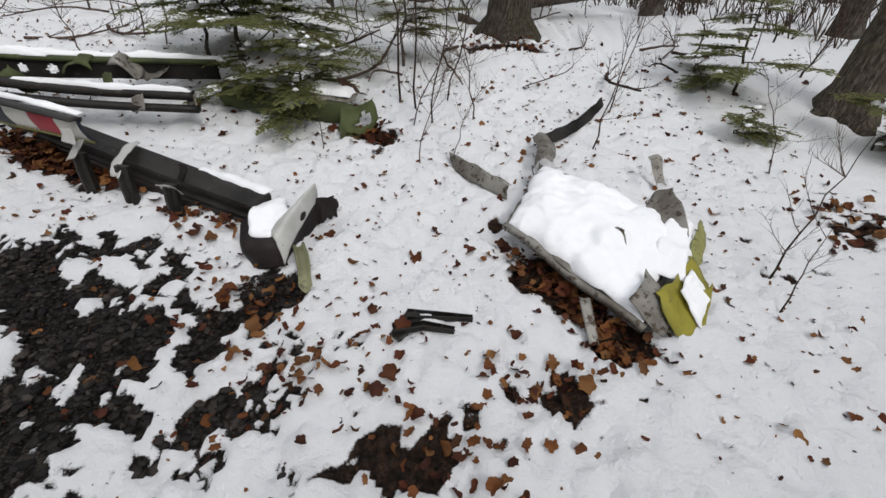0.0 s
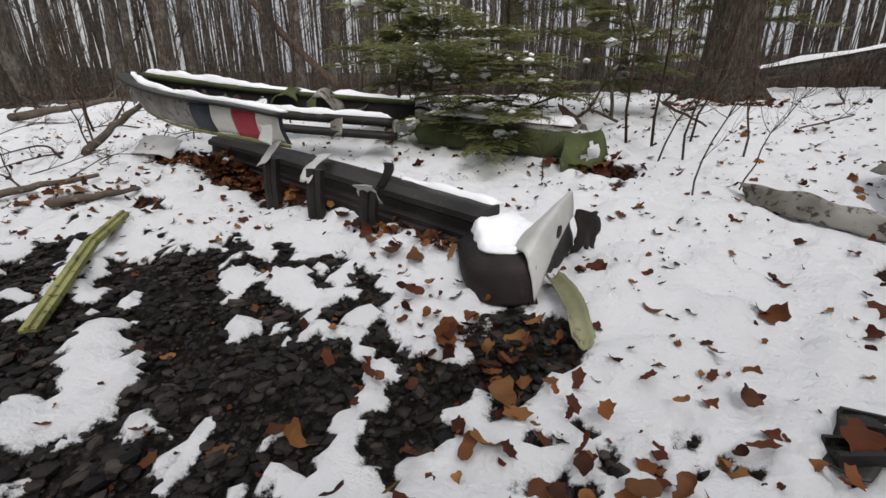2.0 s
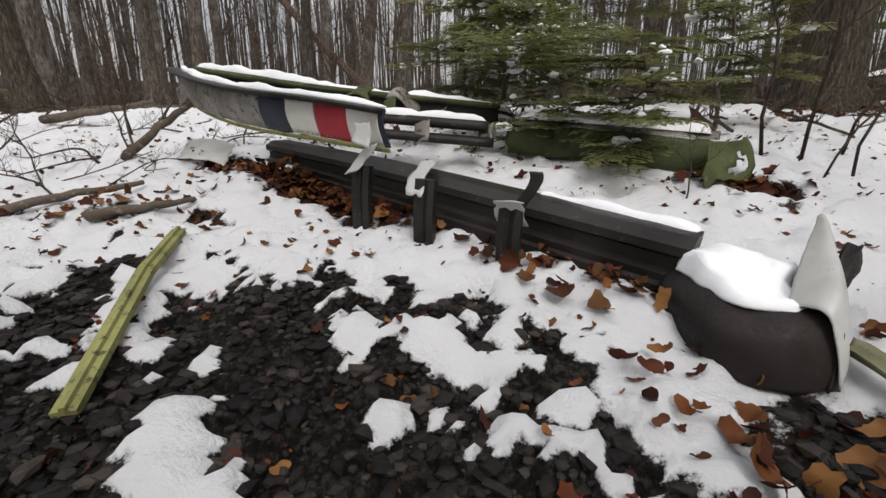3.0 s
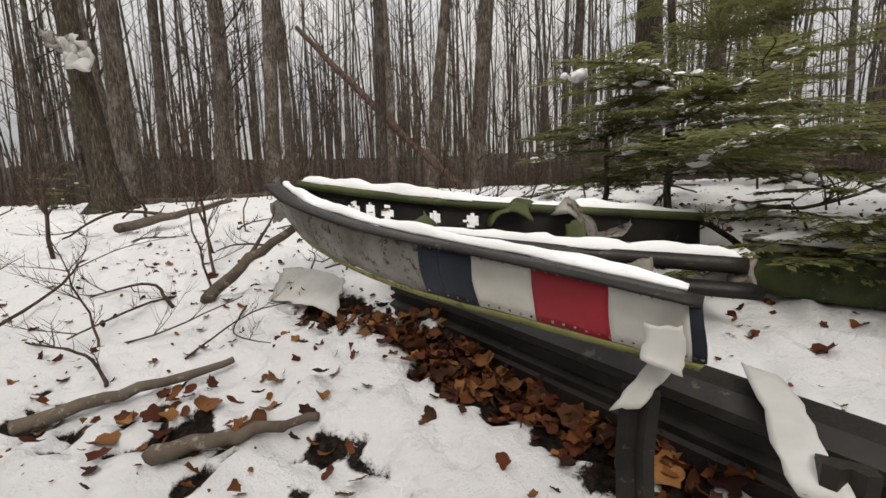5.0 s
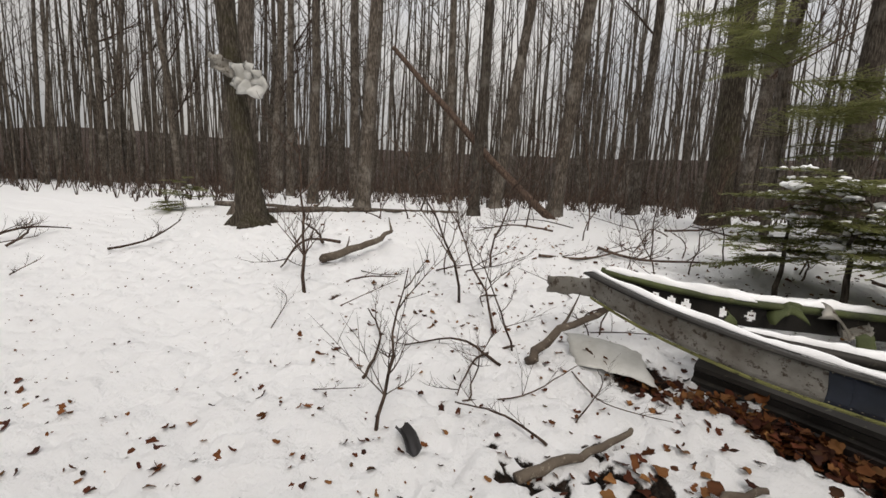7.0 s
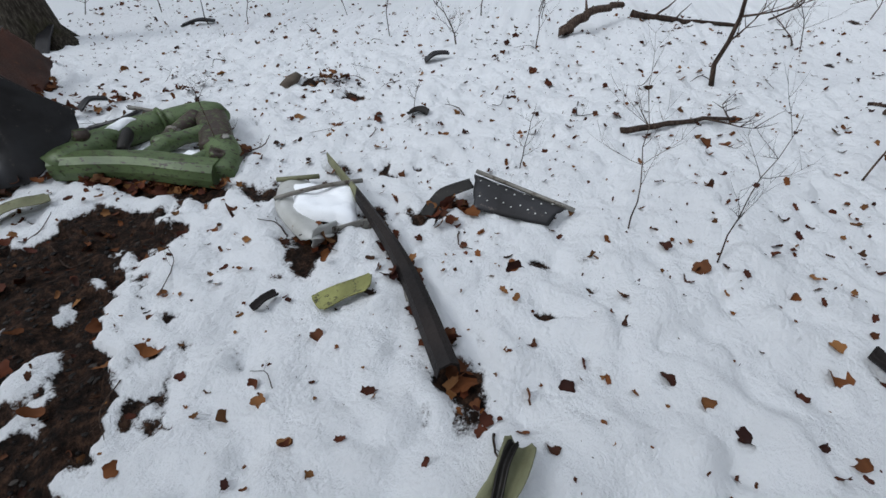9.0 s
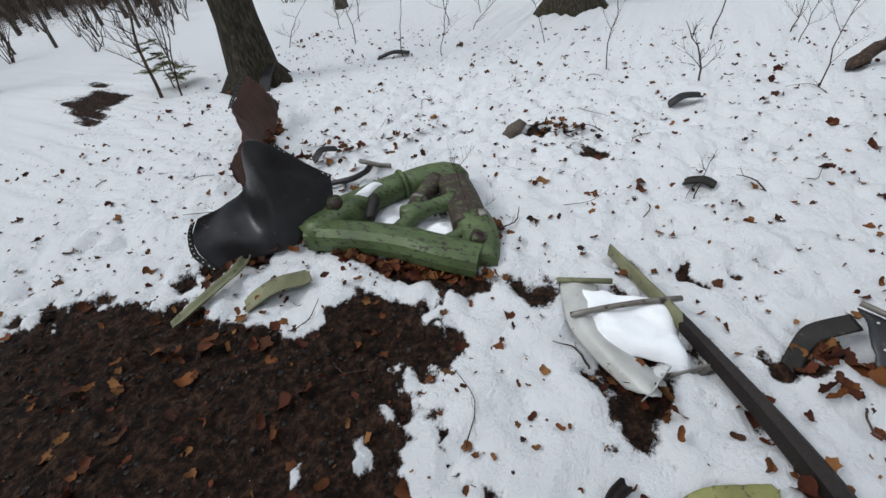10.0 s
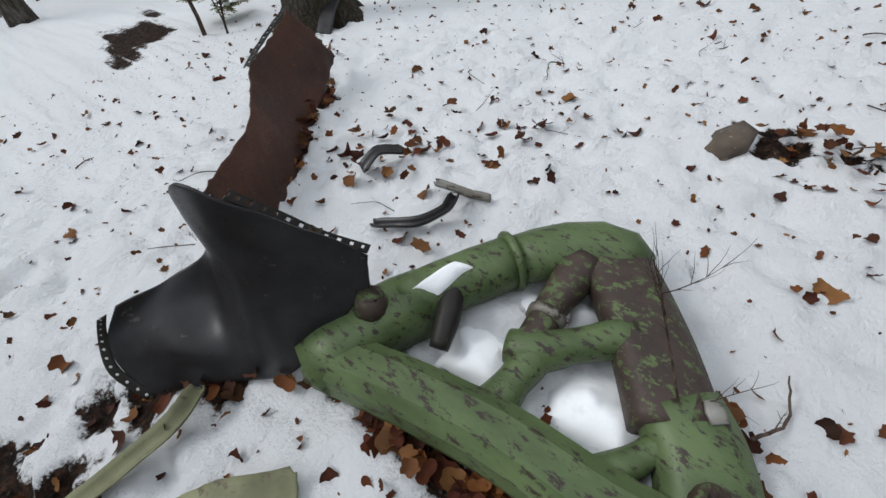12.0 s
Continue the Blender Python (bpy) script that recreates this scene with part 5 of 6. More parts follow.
    sheet(bm, patch_fn(rows), 14, 9, 0.006, 0.02, 0.05, s)
    part("torn_plate", bm, m, pan, lb)
snow_on(lambda u, v: pf(0.02 + 0.96 * u, 0.03 + 0.95 * v) + Vector((0, 0, 0.012 + 0.06 * math.sin(u * 3.1) * math.sin(v * 3.1))), 40, 34, 0.06, 72, "thick smooth snow covering a panel", 0.12)
snow_on(quad_fn(Vector((1.3, 2.05, -0.04)), Vector((1.5, 1.98, -0.06)), Vector((1.8, 2.6, -0.01)), Vector((1.62, 2.7, 0.0))), 18, 12, 0.06, 73, "snow lying over a torn yellow frame", 0.25)
YEL = patch_fn([[(1.3, 1.8, -0.03), (1.42, 1.93, -0.03), (1.6, 2.18, -0.02)], [(1.4, 1.66, -0.23), (1.54, 1.74, -0.24), (1.74, 2.07, -0.2)]])
snow_on(lambda u, v: YEL(0.5 + 0.36 * u + 0.06 * v, 0.12 + 0.72 * v) + Vector((0.01, -0.03, 0.0)), 12, 12, 0.035, 75, "wedge of snow caught in the yellow frame", 0.35)
bm = bmesh.new()
sheet(bm, patch_fn([[(0.1, 3.42, 0.12), (0.3, 3.2, 0.1), (0.56, 2.98, 0.06)], [(0.06, 3.36, 0.16), (0.26, 3.13, 0.15), (0.54, 2.92, 0.08)], [(0.08, 3.3, 0.05), (0.26, 3.08, 0.03), (0.52, 2.88, -0.02)]]), 20, 10, 0.006, 0.02, 0.05, 74)
solo("twisted_strip", bm, M_ALU, "twisted grey torn metal strip in snow", "scrap metal")

# ---- metal caught in a tree ----
caught = thing("metal_scrap_in_tree", (-9.42, 4.8, 2.5), "pale crumpled metal wrapped around a tree trunk", "scrap metal")
bm = bmesh.new()
sheet(bm, lambda u, v: Vector((-9.68 + 0.65 * u, 4.74 - 0.09 * math.sin(u * 3.1), 2.58 + 0.38 * v + 0.1 * (1 - u))), 16, 12, 0.006, 0.14, 0.06, 80)
part("crumpled_sheet", bm, M_PALE, caught)
bm = bmesh.new()
sheet(bm, lambda u, v: Vector((-10.1 + 0.5 * u, 4.66 + 0.08 * u, 3.0 - 0.2 * u + 0.24 * v)), 8, 6, 0.006, 0.08, 0.06, 81)
part("bent_flap", bm, M_ALU, caught)
tree(-10.85, 5.9, 0.17, 14, (0.5, 0.2), 990, limbs=5)


# ---- green cast frame ----
fr = thing("cast_frame", (-8.0, -4.4, 0.05), "chipped green triangular cast metal frame on dead leaves", "wreckage")
bm = bmesh.new()
LOW = [Vector(p) for p in ((-7.6, -4.96, 0.15), (-7.66, -4.68, 0.16), (-7.71, -4.38, 0.16), (-7.72, -4.12, 0.15), (-7.755, -3.9, 0.125))]
loft(bm, [catmull(LOW, i / 16) for i in range(17)], lambda u: [(-0.06, -0.1), (0.05, -0.11), (0.085, -0.085), (0.095, -0.03), (0.085, 0.02), (0.05, 0.055), (-0.03, 0.06), (-0.07, 0.04), (-0.085, -0.01), (-0.08, -0.07)])
part("lower_arm", bm, M_GREEN, fr, "", True)
bm = bmesh.new()
loft(bm, [Vector(p) for p in ((-7.56, -4.97, 0.14), (-7.64, -4.94, 0.165), (-7.74, -4.9, 0.18), (-7.85, -4.85, 0.19), (-7.93, -4.81, 0.185))],
     lambda u: [(-0.09, -0.09), (0.09, -0.1), (0.13 - 0.04 * u, -0.03), (0.11 - 0.03 * u, 0.04), (0.05, 0.07), (-0.05, 0.07), (-0.1, 0.03), (-0.12, -0.03)])
part("corner_boss", bm, M_GREEN, fr)
bm = bmesh.new()
tube(bm, [(-7.77, -4.875, 0.235), (-7.772, -4.873, 0.272), (-7.775, -4.87, 0.3), (-7.775, -4.87, 0.303), (-7.774, -4.871, 0.28)], [0.058, 0.05, 0.04, 0.032, 0.026], 16)
part("socket", bm, M_BROWN, fr, "dark round socket")
bm = bmesh.new()
tube(bm, line((-7.86, -4.85, 0.185), (-8.2, -4.655, 0.195), 7), [0.08, 0.088, 0.09, 0.092, 0.092, 0.09, 0.09], 16, True, 0.012, random.Random(2))
part("upper_tube", bm, M_GREEN, fr)
bm = bmesh.new()
tube(bm, line((-8.185, -4.665, 0.195), (-8.205, -4.652, 0.195), 3), [0.1, 0.106, 0.1], 18)
part("collar", bm, M_GREEN, fr)
bm = bmesh.new()
tube(bm, [(-8.2, -4.655, 0.195), (-8.27, -4.6, 0.195), (-8.34, -4.53, 0.195), (-8.39, -4.45, 0.19), (-8.4, -4.37, 0.185), (-8.38, -4.31, 0.18)], [0.09, 0.095, 0.102, 0.108, 0.105, 0.075], 16, True, 0.015, random.Random(3), 0.85)
part("upper_elbow", bm, M_GREEN, fr)
bm = bmesh.new()
loft(bm, [catmull([Vector(p) for p in ((-8.4, -4.41, 0.2), (-8.27, -4.29, 0.2), (-8.12, -4.16, 0.185), (-7.97, -4.05, 0.165))], i / 12) for i in range(13)],
     lambda u: [(-0.085, -0.08), (0.08, -0.08), (0.112, -0.03), (0.105, 0.025), (0.06, 0.05), (-0.05, 0.048), (-0.095, 0.02), (-0.1, -0.04)])
part("wide_leg", bm, M_BROWN, fr, "brown bare-metal leg with green flakes")
bm = bmesh.new()
loft(bm, [catmull([Vector(p) for p in ((-8.02, -4.075, 0.17), (-7.95, -4.0, 0.155), (-7.85, -3.94, 0.135), (-7.73, -3.91, 0.115))], i / 8) for i in range(9)],
     lambda u: [(-0.09, -0.09), (0.08, -0.09), (0.105, -0.03), (0.1, 0.02), (0.05, 0.052), (-0.05, 0.05), (-0.1, 0.02), (-0.11, -0.04)])
part("end_knuckle", bm, M_GREEN, fr)
bm = bmesh.new()
tube(bm, [(-7.83, -3.945, 0.16), (-7.835, -3.94, 0.196), (-7.836, -3.938, 0.21), (-7.836, -3.938, 0.2)], [0.052, 0.047, 0.04, 0.02], 14)
part("bolt", bm, M_BROWN, fr, "rusty brown bolt end")
bm = bmesh.new()
tube(bm, line((-8.0, -3.985, 0.214), (-8.04, -4.02, 0.222), 3), [0.02, 0.024, 0.016], 8, True, 0.1, random.Random(11), 0.2)
part("pale_mark", bm, M_ALU, fr, "pale scraped maker's plate")
for pts, radii, m, sd in (
        (((-7.75, -4.44, 0.13), (-7.85, -4.43, 0.15), (-7.95, -4.42, 0.165)), (0.07, 0.05, 0.058), M_GREEN, 5),
        (((-7.93, -4.5, 0.165), (-7.96, -4.42, 0.17), (-8.03, -4.34, 0.18), (-8.14, -4.23, 0.18)), (0.05, 0.062, 0.048, 0.065), M_GREEN, 6),
        (((-7.96, -4.44, 0.17), (-8.1, -4.46, 0.185), (-8.3, -4.46, 0.19)), (0.055, 0.05, 0.075), M_BROWN, 7),
        (((-7.78, -4.15, 0.12), (-7.87, -4.09, 0.14), (-7.98, -4.04, 0.15)), (0.05, 0.036, 0.055), M_GREEN, 8),
        (((-7.98, -4.73, 0.22), (-7.9, -4.69, 0.2), (-7.81, -4.66, 0.16)), (0.034, 0.04, 0.03), M_DARK, 9)):
    bm = bmesh.new()
    P_ = [Vector(p) for p in pts]
    R_ = [Vector((r, 0, 0)) for r in radii]
    tube(bm, [catmull(P_, i / 8) for i in range(9)], [catmull(R_, i / 8).x for i in range(9)], 12, True, 0.03, random.Random(sd))
    part("brace", bm, m, fr)
bm = bmesh.new()
tube(bm, line((-8.05, -4.455, 0.18), (-8.08, -4.458, 0.182), 3), [0.058, 0.06, 0.058], 12)
part("clamp_band", bm, M_ALU, fr, "pale metal clamp band")
for cx, cy, a, b, sd in ((-7.92, -4.57, 0.12, 0.12, 1), (-8.14, -4.54, 0.08, 0.07, 2), (-7.95, -4.22, 0.13, 0.14, 3), (-7.86, -4.0, 0.07, 0.06, 4), (-8.18, -4.37, 0.07, 0.06, 5)):
    snow_on(lambda u, v: Vector((cx - a + 2 * a * u, cy - b + 2 * b * v, 0.06)), 12, 12, 0.06, 90 + sd, "rounded snow lying inside a green frame", 0.45)
snow_on(quad_fn(Vector((-7.88, -4.8, 0.264)), Vector((-7.91, -4.74, 0.232)), Vector((-8.05, -4.69, 0.262)), Vector((-8.03, -4.76, 0.278))), 12, 10, 0.025, 96, "patch of snow on green metal", 0.4)

# ---- bent dark plate and rusty sheet ----
cowl = thing("bent_cowling", (-7.5, -5.4, 0.05), "dark steel cowling bent upright with riveted rim", "wreckage")
DK = patch_fn([[(-7.19, -5.37, 0.05), (-7.32, -5.25, 0.06), (-7.44, -5.1, 0.07), (-7.52, -5.0, 0.12), (-7.64, -4.95, 0.2), (-7.8, -4.89, 0.31)],
               [(-7.17, -5.46, 0.15), (-7.31, -5.33, 0.19), (-7.44, -5.19, 0.17), (-7.52, -5.05, 0.32), (-7.64, -4.99, 0.36), (-7.82, -4.905, 0.345)],
               [(-7.21, -5.5, 0.25), (-7.36, -5.43, 0.27), (-7.51, -5.33, 0.27), (-7.54, -5.11, 0.52), (-7.63, -5.02, 0.54), (-7.83, -4.915, 0.37)],
               [(-7.28, -5.49, 0.33), (-7.45, -5.46, 0.33), (-7.57, -5.35, 0.42), (-7.54, -5.18, 0.71), (-7.6, -5.04, 0.7), (-7.84, -4.92, 0.39)]])
bm = bmesh.new()
sheet(bm, DK, 44, 26, 0.007, 0.008, 0.0, 100)
part("dark_plate", bm, M_STEEL, cowl)


def punched(u, v):
    return abs(v - 0.5) < 0.2 and (u * 12) % 1 < 0.34


FL = [Vector(p) for p in ((-7.6, -5.04, 0.7), (-7.67, -5.02, 0.6), (-7.75, -4.97, 0.49), (-7.84, -4.92, 0.39))]
bm = bmesh.new()
sheet(bm, lambda u, v: catmull(FL, u) + Vector((-0.028 * v, -0.012 * v, 0.006 * v)), 72, 5, 0.005, 0.002, 0.0, 101, punched)
part("rim_flange", bm, M_DARK, cowl, "dark flange with a row of holes")
RM = [Vector(p) for p in ((-7.19, -5.37, 0.055), (-7.17, -5.46, 0.155), (-7.21, -5.5, 0.255), (-7.25, -5.47, 0.335))]
bm = bmesh.new()
sheet(bm, lambda u, v: catmull(RM, u) + Vector((0.03 * v, -0.012 * v, -0.008 * v)), 30, 4, 0.005, 0.002, 0.0, 102)
part("rim_flange", bm, M_DARK, cowl, "dark riveted rim")
bm = bmesh.new()
for i in range(12):
    rivet(bm, catmull(RM, (i + 0.5) / 12) + Vector((0.018, -0.008, 0.0)), (0.6, 0.5, 0.6), 0.007)
tagged(part("rivets", bm, M_PALE, cowl, "pale rivet heads"), kind="stuff")
RS = patch_fn([[(-7.8, -5.62, 0.07), (-8.24, -6.0, 0.09), (-8.72, -6.42, 0.14), (-9.2, -6.78, 0.24)],
               [(-7.75, -5.68, 0.22), (-8.18, -6.02, 0.27), (-8.62, -6.48, 0.33), (-9.12, -6.82, 0.42)],
               [(-7.7, -5.68, 0.41), (-8.1, -5.98, 0.44), (-8.42, -6.42, 0.51), (-8.98, -6.82, 0.61)]])
bm = bmesh.new()
sheet(bm, RS, 40, 16, 0.007, 0.016, 0.055, 103)
part("rusty_plate", bm, M_RUST, cowl, "rust-brown leaning plate")
bm = bmesh.new()
sheet(bm, lambda u, v: RS(0.66 + 0.34 * u, 1.0) + Vector((0.03 * v, -0.02 * v, 0.006)), 40, 5, 0.005, 0.003, 0.0, 104, punched)
part("rim_flange", bm, M_DARK, cowl, "dark flange with a row of holes")
bm = bmesh.new()
sheet(bm, lambda u, v: Vector((-9.5 - 0.42 * u, -7.5 - 0.16 * u + 0.03 * math.cos(v * 3), 0.12 + 0.3 * u)) + Vector((0.05, -0.08, 0)) * (v - 0.5) * 2, 10, 8, 0.008, 0.012, 0.04, 105)
solo("black_trough", bm, M_STEEL, "black metal trough leaning on a tree foot", "scrap metal")

# ---- pale bent panel with rod ----
pale = thing("wing_skin_scrap", (-7.5, -3.2, 0.05), "pale grey bent panel partly covered by snow", "wreckage")
bm = bmesh.new()
sheet(bm, patch_fn([[(-7.74, -3.47, 0.1), (-7.6, -3.42, 0.09), (-7.45, -3.33, 0.08), (-7.26, -3.08, 0.08)],
                    [(-7.76, -3.4, 0.12), (-7.6, -3.35, 0.12), (-7.44, -3.25, 0.13), (-7.24, -2.98, 0.12)],
                    [(-7.78, -3.3, 0.09), (-7.66, -3.26, 0.08), (-7.5, -3.16, 0.07), (-7.36, -2.94, 0.06)]]), 26, 10, 0.006, 0.008, 0.03, 110)
part("panel", bm, M_PALE, pale)
bm = bmesh.new()
sheet(bm, lambda u, v: Vector((-7.24 - 0.16 * u, -3.02 + 0.05 * u + 0.02 * v, 0.05 + 0.12 * v - 0.04 * u)), 8, 6, 0.005, 0.015, 0.08, 111)
part("turned_flap", bm, M_PALE, pale)
bm = bmesh.new()
sheet(bm, lambda u, v: Vector((-7.36 - 0.14 * u, -2.97 + 0.18 * u, 0.03 + 0.07 * v)), 8, 4, 0.005, 0.01, 0.06, 112)
part("far_edge", bm, M_ALU, pale)
bm = bmesh.new()
tube(bm, line((-7.5, -3.36, 0.14), (-7.76, -2.95, 0.15), 8, -0.015), 0.013, 8)
part("rod", bm, M_ALU, pale, "grey metal rod")
bm = bmesh.new()
tube(bm, line((-7.72, -3.48, 0.12), (-7.79, -3.24, 0.13), 4), 0.014, 6)
part("edge_bar", bm, M_OLIVE, pale)
bm = bmesh.new()
for i in range(14):
    rivet(bm, Vector((-7.52 + 0.018 * i, -3.36 + 0.02 * i, 0.115)), (0.4, -0.3, 1), 0.006)
tagged(part("rivets", bm, M_PALE, pale), kind="stuff")
snow_on(quad_fn(Vector((-7.72, -3.38, 0.1)), Vector((-7.42, -3.22, 0.09)), Vector((-7.45, -2.88, 0.07)), Vector((-7.76, -2.98, 0.08))), 20, 16, 0.05, 113, "smooth snow lying inside a bent panel", 0.25)

# ---- long tapered beam ----
lb = thing("tapered_channel", (-7.2, -2.5, 0.05), "long dark tapered metal channel lying over leaves", "wreckage")
CH = [Vector(p) for p in ((-8.03, -3.3, 0.13), (-7.64, -2.93, 0.13), (-7.18, -2.53, 0.11), (-6.68, -2.2, 0.09))]


def channel(u):
    w = 0.006 + 0.04 * min(1, u * 1.2)
    return [(-w, -0.05), (-w * 0.9, 0.012), (-w * 0.2, 0.035), (w * 0.75, 0.02), (w, -0.035), (w * 0.94, -0.037), (w * 0.66, 0.01), (-w * 0.15, 0.022), (-w * 0.8, 0.0), (-w * 0.9, -0.05)]


bm = bmesh.new()
loft(bm, [catmull(CH, 0.32 + 0.68 * i / 26) for i in range(27)], lambda u: channel(0.32 + 0.68 * u))
part("channel", bm, M_SOOT, lb, "", True)
bm = bmesh.new()
loft(bm, [catmull(CH, 0.34 * i / 10) for i in range(11)], lambda u: channel(0.34 * u))
part("pale_tip", bm, M_OLIVE, lb, "pale olive tapered tip")
bm = bmesh.new()
sheet(bm, lambda u, v: Vector((-7.1 + 0.12 * u, -2.46 + 0.07 * u - 0.06 * v, 0.1 - 0.03 * v)), 8, 5, 0.004, 0.004, 0.06, 120, lambda u, v: (u - 0.5) ** 2 + (v - 0.5) ** 2 < 0.03)
part("pierced_lug", bm, M_ALU, lb, "grey lug with a round hole")

# ---- black riveted piece ----
bk = thing("riveted_fairing", (-7.8, -2.2, 0.08), "black riveted fairing lying in melted snow", "wreckage")
BKF = quad_fn(Vector((-7.93, -2.34, 0.16)), Vector((-7.76, -1.82, 0.1)), Vector((-7.66, -1.9, 0.05)), Vector((-7.68, -2.3, 0.09)))
bm = bmesh.new()
sheet(bm, lambda u, v: BKF(u, v) + Vector((0, 0, 0.025 * math.sin(v * 3.1))), 16, 10, 0.006, 0.004, 0.02, 130)
part("plate", bm, M_STEEL, bk)
bm = bmesh.new()
sheet(bm, patch_fn([[(-7.9, -2.36, 0.15), (-7.78, -2.52, 0.12), (-7.62, -2.58, 0.07)], [(-7.84, -2.32, 0.13), (-7.74, -2.46, 0.1), (-7.58, -2.52, 0.04)]]), 14, 5, 0.006, 0.008, 0.03, 131)
part("curved_lip", bm, M_DARK, bk)
bm = bmesh.new()
tube(bm, line((-7.95, -2.33, 0.17), (-7.76, -1.78, 0.1), 6), 0.012, 6)
part("edge_bead", bm, M_ALU, bk)
bm = bmesh.new()
for i in range(9):
    for v in (0.25, 0.7):
        rivet(bm, BKF(0.08 + 0.1 * i, v + 0.08 * math.sin(i * 2.1)) + Vector((0, 0, 0.028)), (0.3, -0.2, 1), 0.0055)
tagged(part("rivets", bm, M_PALE, bk, "pale rivet heads"), kind="stuff")

# ---- scattered scraps ----
strip("metal_strip", [(-6.78, -5.27, 0.0), (-7.02, -5.18, 0.015), (-7.2, -5.16, 0.02), (-7.3, -5.22, 0.03)], 0.075, M_OLIVE, "pale olive torn strip on bare soil", 140, 0.03)
strip("metal_plate_scrap", [(-7.03, -4.97, 0.0), (-7.16, -4.85, 0.02), (-7.31, -4.72, 0.01)], 0.13, M_OLIVE, "pale grey-green scrap plate on bare soil", 141, 0.02)
strip("metal_plate_scrap", [(-6.9, -2.83, 0.0), (-6.98, -2.76, 0.03), (-7.02, -2.62, 0.015)], 0.11, M_LICHEN, "olive-yellow bent metal scrap on snow", 142, 0.015)
strip("metal_scrap", [(-6.8, -3.06), (-6.86, -3.05, 0.01), (-6.92, -3.02)], 0.045, M_SOOT, "small black metal scrap on snow", 143)
strip("metal_scrap", [(-7.12, -0.72), (-7.07, -0.66, 0.01), (-6.98, -0.6)], 0.06, M_SOOT, "small dark curled scrap sunk in snow", 144, 0.04)
strip("torn_strip", [(-6.24, -2.0), (-6.36, -1.95, 0.03), (-6.46, -1.93, 0.02)], 0.09, M_OLIVE, "shredded tan strip sunk in snow", 145, 0.05)
strip("torn_strip", [(-6.25, -1.98), (-6.36, -1.97, 0.05), (-6.45, -1.95, 0.04)], 0.03, M_DARK, "dark shredded strip sunk in snow", 146, 0.02)
for pts, w, m, lbl, sd in (
    ([(-8.13, -5.3), (-8.2, -5.12, 0.02), (-8.32, -5.05, 0.03), (-8.44, -5.1, 0.04)], 0.05, M_STEEL, "dark curved metal hook lying on snow", 147),
    ([(-8.36, -5.6), (-8.45, -5.57, 0.06), (-8.54, -5.5, 0.01)], 0.08, M_STEEL, "black curved rubber-like scrap on snow", 148),
    ([(-8.43, -5.2, 0.02), (-8.47, -5.08, 0.02), (-8.5, -4.96, 0.01)], 0.035, M_ALU, "grey bent rod scrap on snow", 149),
    ([(-7.95, -5.95, 0.0), (-8.0, -6.0, 0.0), (-8.05, -6.05)], 0.03, M_SOOT, "small dark scrap in snow", 150),
    ([(-10.05, -3.22), (-10.1, -3.12, 0.04), (-10.15, -3.0, 0.02)], 0.1, M_STEEL, "dark grey cylinder scrap on snow", 151),
    ([(-11.0, -6.8), (-11.1, -6.6, 0.02), (-11.15, -6.4)], 0.12, M_STEEL, "flat black scrap on snow", 152),
    ([(-8.85, -3.02), (-8.83, -2.93, 0.01), (-8.8, -2.86)], 0.08, M_DARK, "flat grey-green scrap on snow", 153),
    ([(-5.05, 2.0), (-5.12, 2.06, 0.06), (-5.2, 2.1, 0.02)], 0.08, M_STEEL, "black curled scrap on snow", 154),
):
    strip("metal_scrap", pts, w, m, lbl, sd, 0.03)
crump = thing("crumpled_duct", (-7.2, -0.35, gz(-7.2, -0.35)), "crumpled pale grey duct sunk in leaf hollow", "scrap metal")
zc = gz(-7.25, -0.3)
for rows, m, sd in (
    ([[(-7.42, -0.42, zc + 0.02), (-7.46, -0.25, zc + 0.1), (-7.44, -0.1, zc + 0.08)], [(-7.3, -0.44, zc + 0.06), (-7.34, -0.28, zc + 0.17), (-7.34, -0.12, zc + 0.12)], [(-7.16, -0.5, zc + 0.0), (-7.2, -0.36, zc + 0.12), (-7.26, -0.16, zc + 0.02)]], M_ALU, 160),
    ([[(-7.2, -0.48, zc + 0.02), (-7.22, -0.34, zc + 0.12), (-7.24, -0.2, zc + 0.05)], [(-7.06, -0.46, zc - 0.02), (-7.08, -0.33, zc + 0.06), (-7.1, -0.2, zc - 0.01)]], M_DARK, 161)):
    bm = bmesh.new()
    sheet(bm, patch_fn(rows), 12, 10, 0.005, 0.03, 0.05, sd)
    part("crumpled_sheet", bm, m, crump)


# ---- stones ----
def stone_bm(bm, p, s, rnd):
    ret = bmesh.ops.create_icosphere(bm, subdivisions=1, radius=1.0)
    sc = Vector((s * rnd.uniform(0.7, 1.4), s * rnd.uniform(0.6, 1.1), s * rnd.uniform(0.35, 0.7)))
    e = Euler((rnd.uniform(-0.5, 0.5), rnd.uniform(-0.5, 0.5), rnd.uniform(0, 6.28))).to_matrix()
    for v in ret["verts"]:
        q = v.co * rnd.uniform(0.75, 1.2)
        v.co = e @ Vector((q.x * sc.x, q.y * sc.y, q.z * sc.z)) + p


rock_z = gz(-9.35, -4.3)
bm = bmesh.new()
stone_bm(bm, Vector((-9.35, -4.3, rock_z + 0.01)), 0.14, random.Random(8))
solo("rock", bm, M_DEADWOOD, "flat grey-brown rock showing through snow", "rock")
bm = bmesh.new()
stone_bm(bm, Vector((0.15, 7.6, gz(0.15, 7.6) + 0.06)), 0.28, random.Random(9))
solo("rock", bm, M_BARK_MOSS, "dark mossy rock beside a tree", "rock")

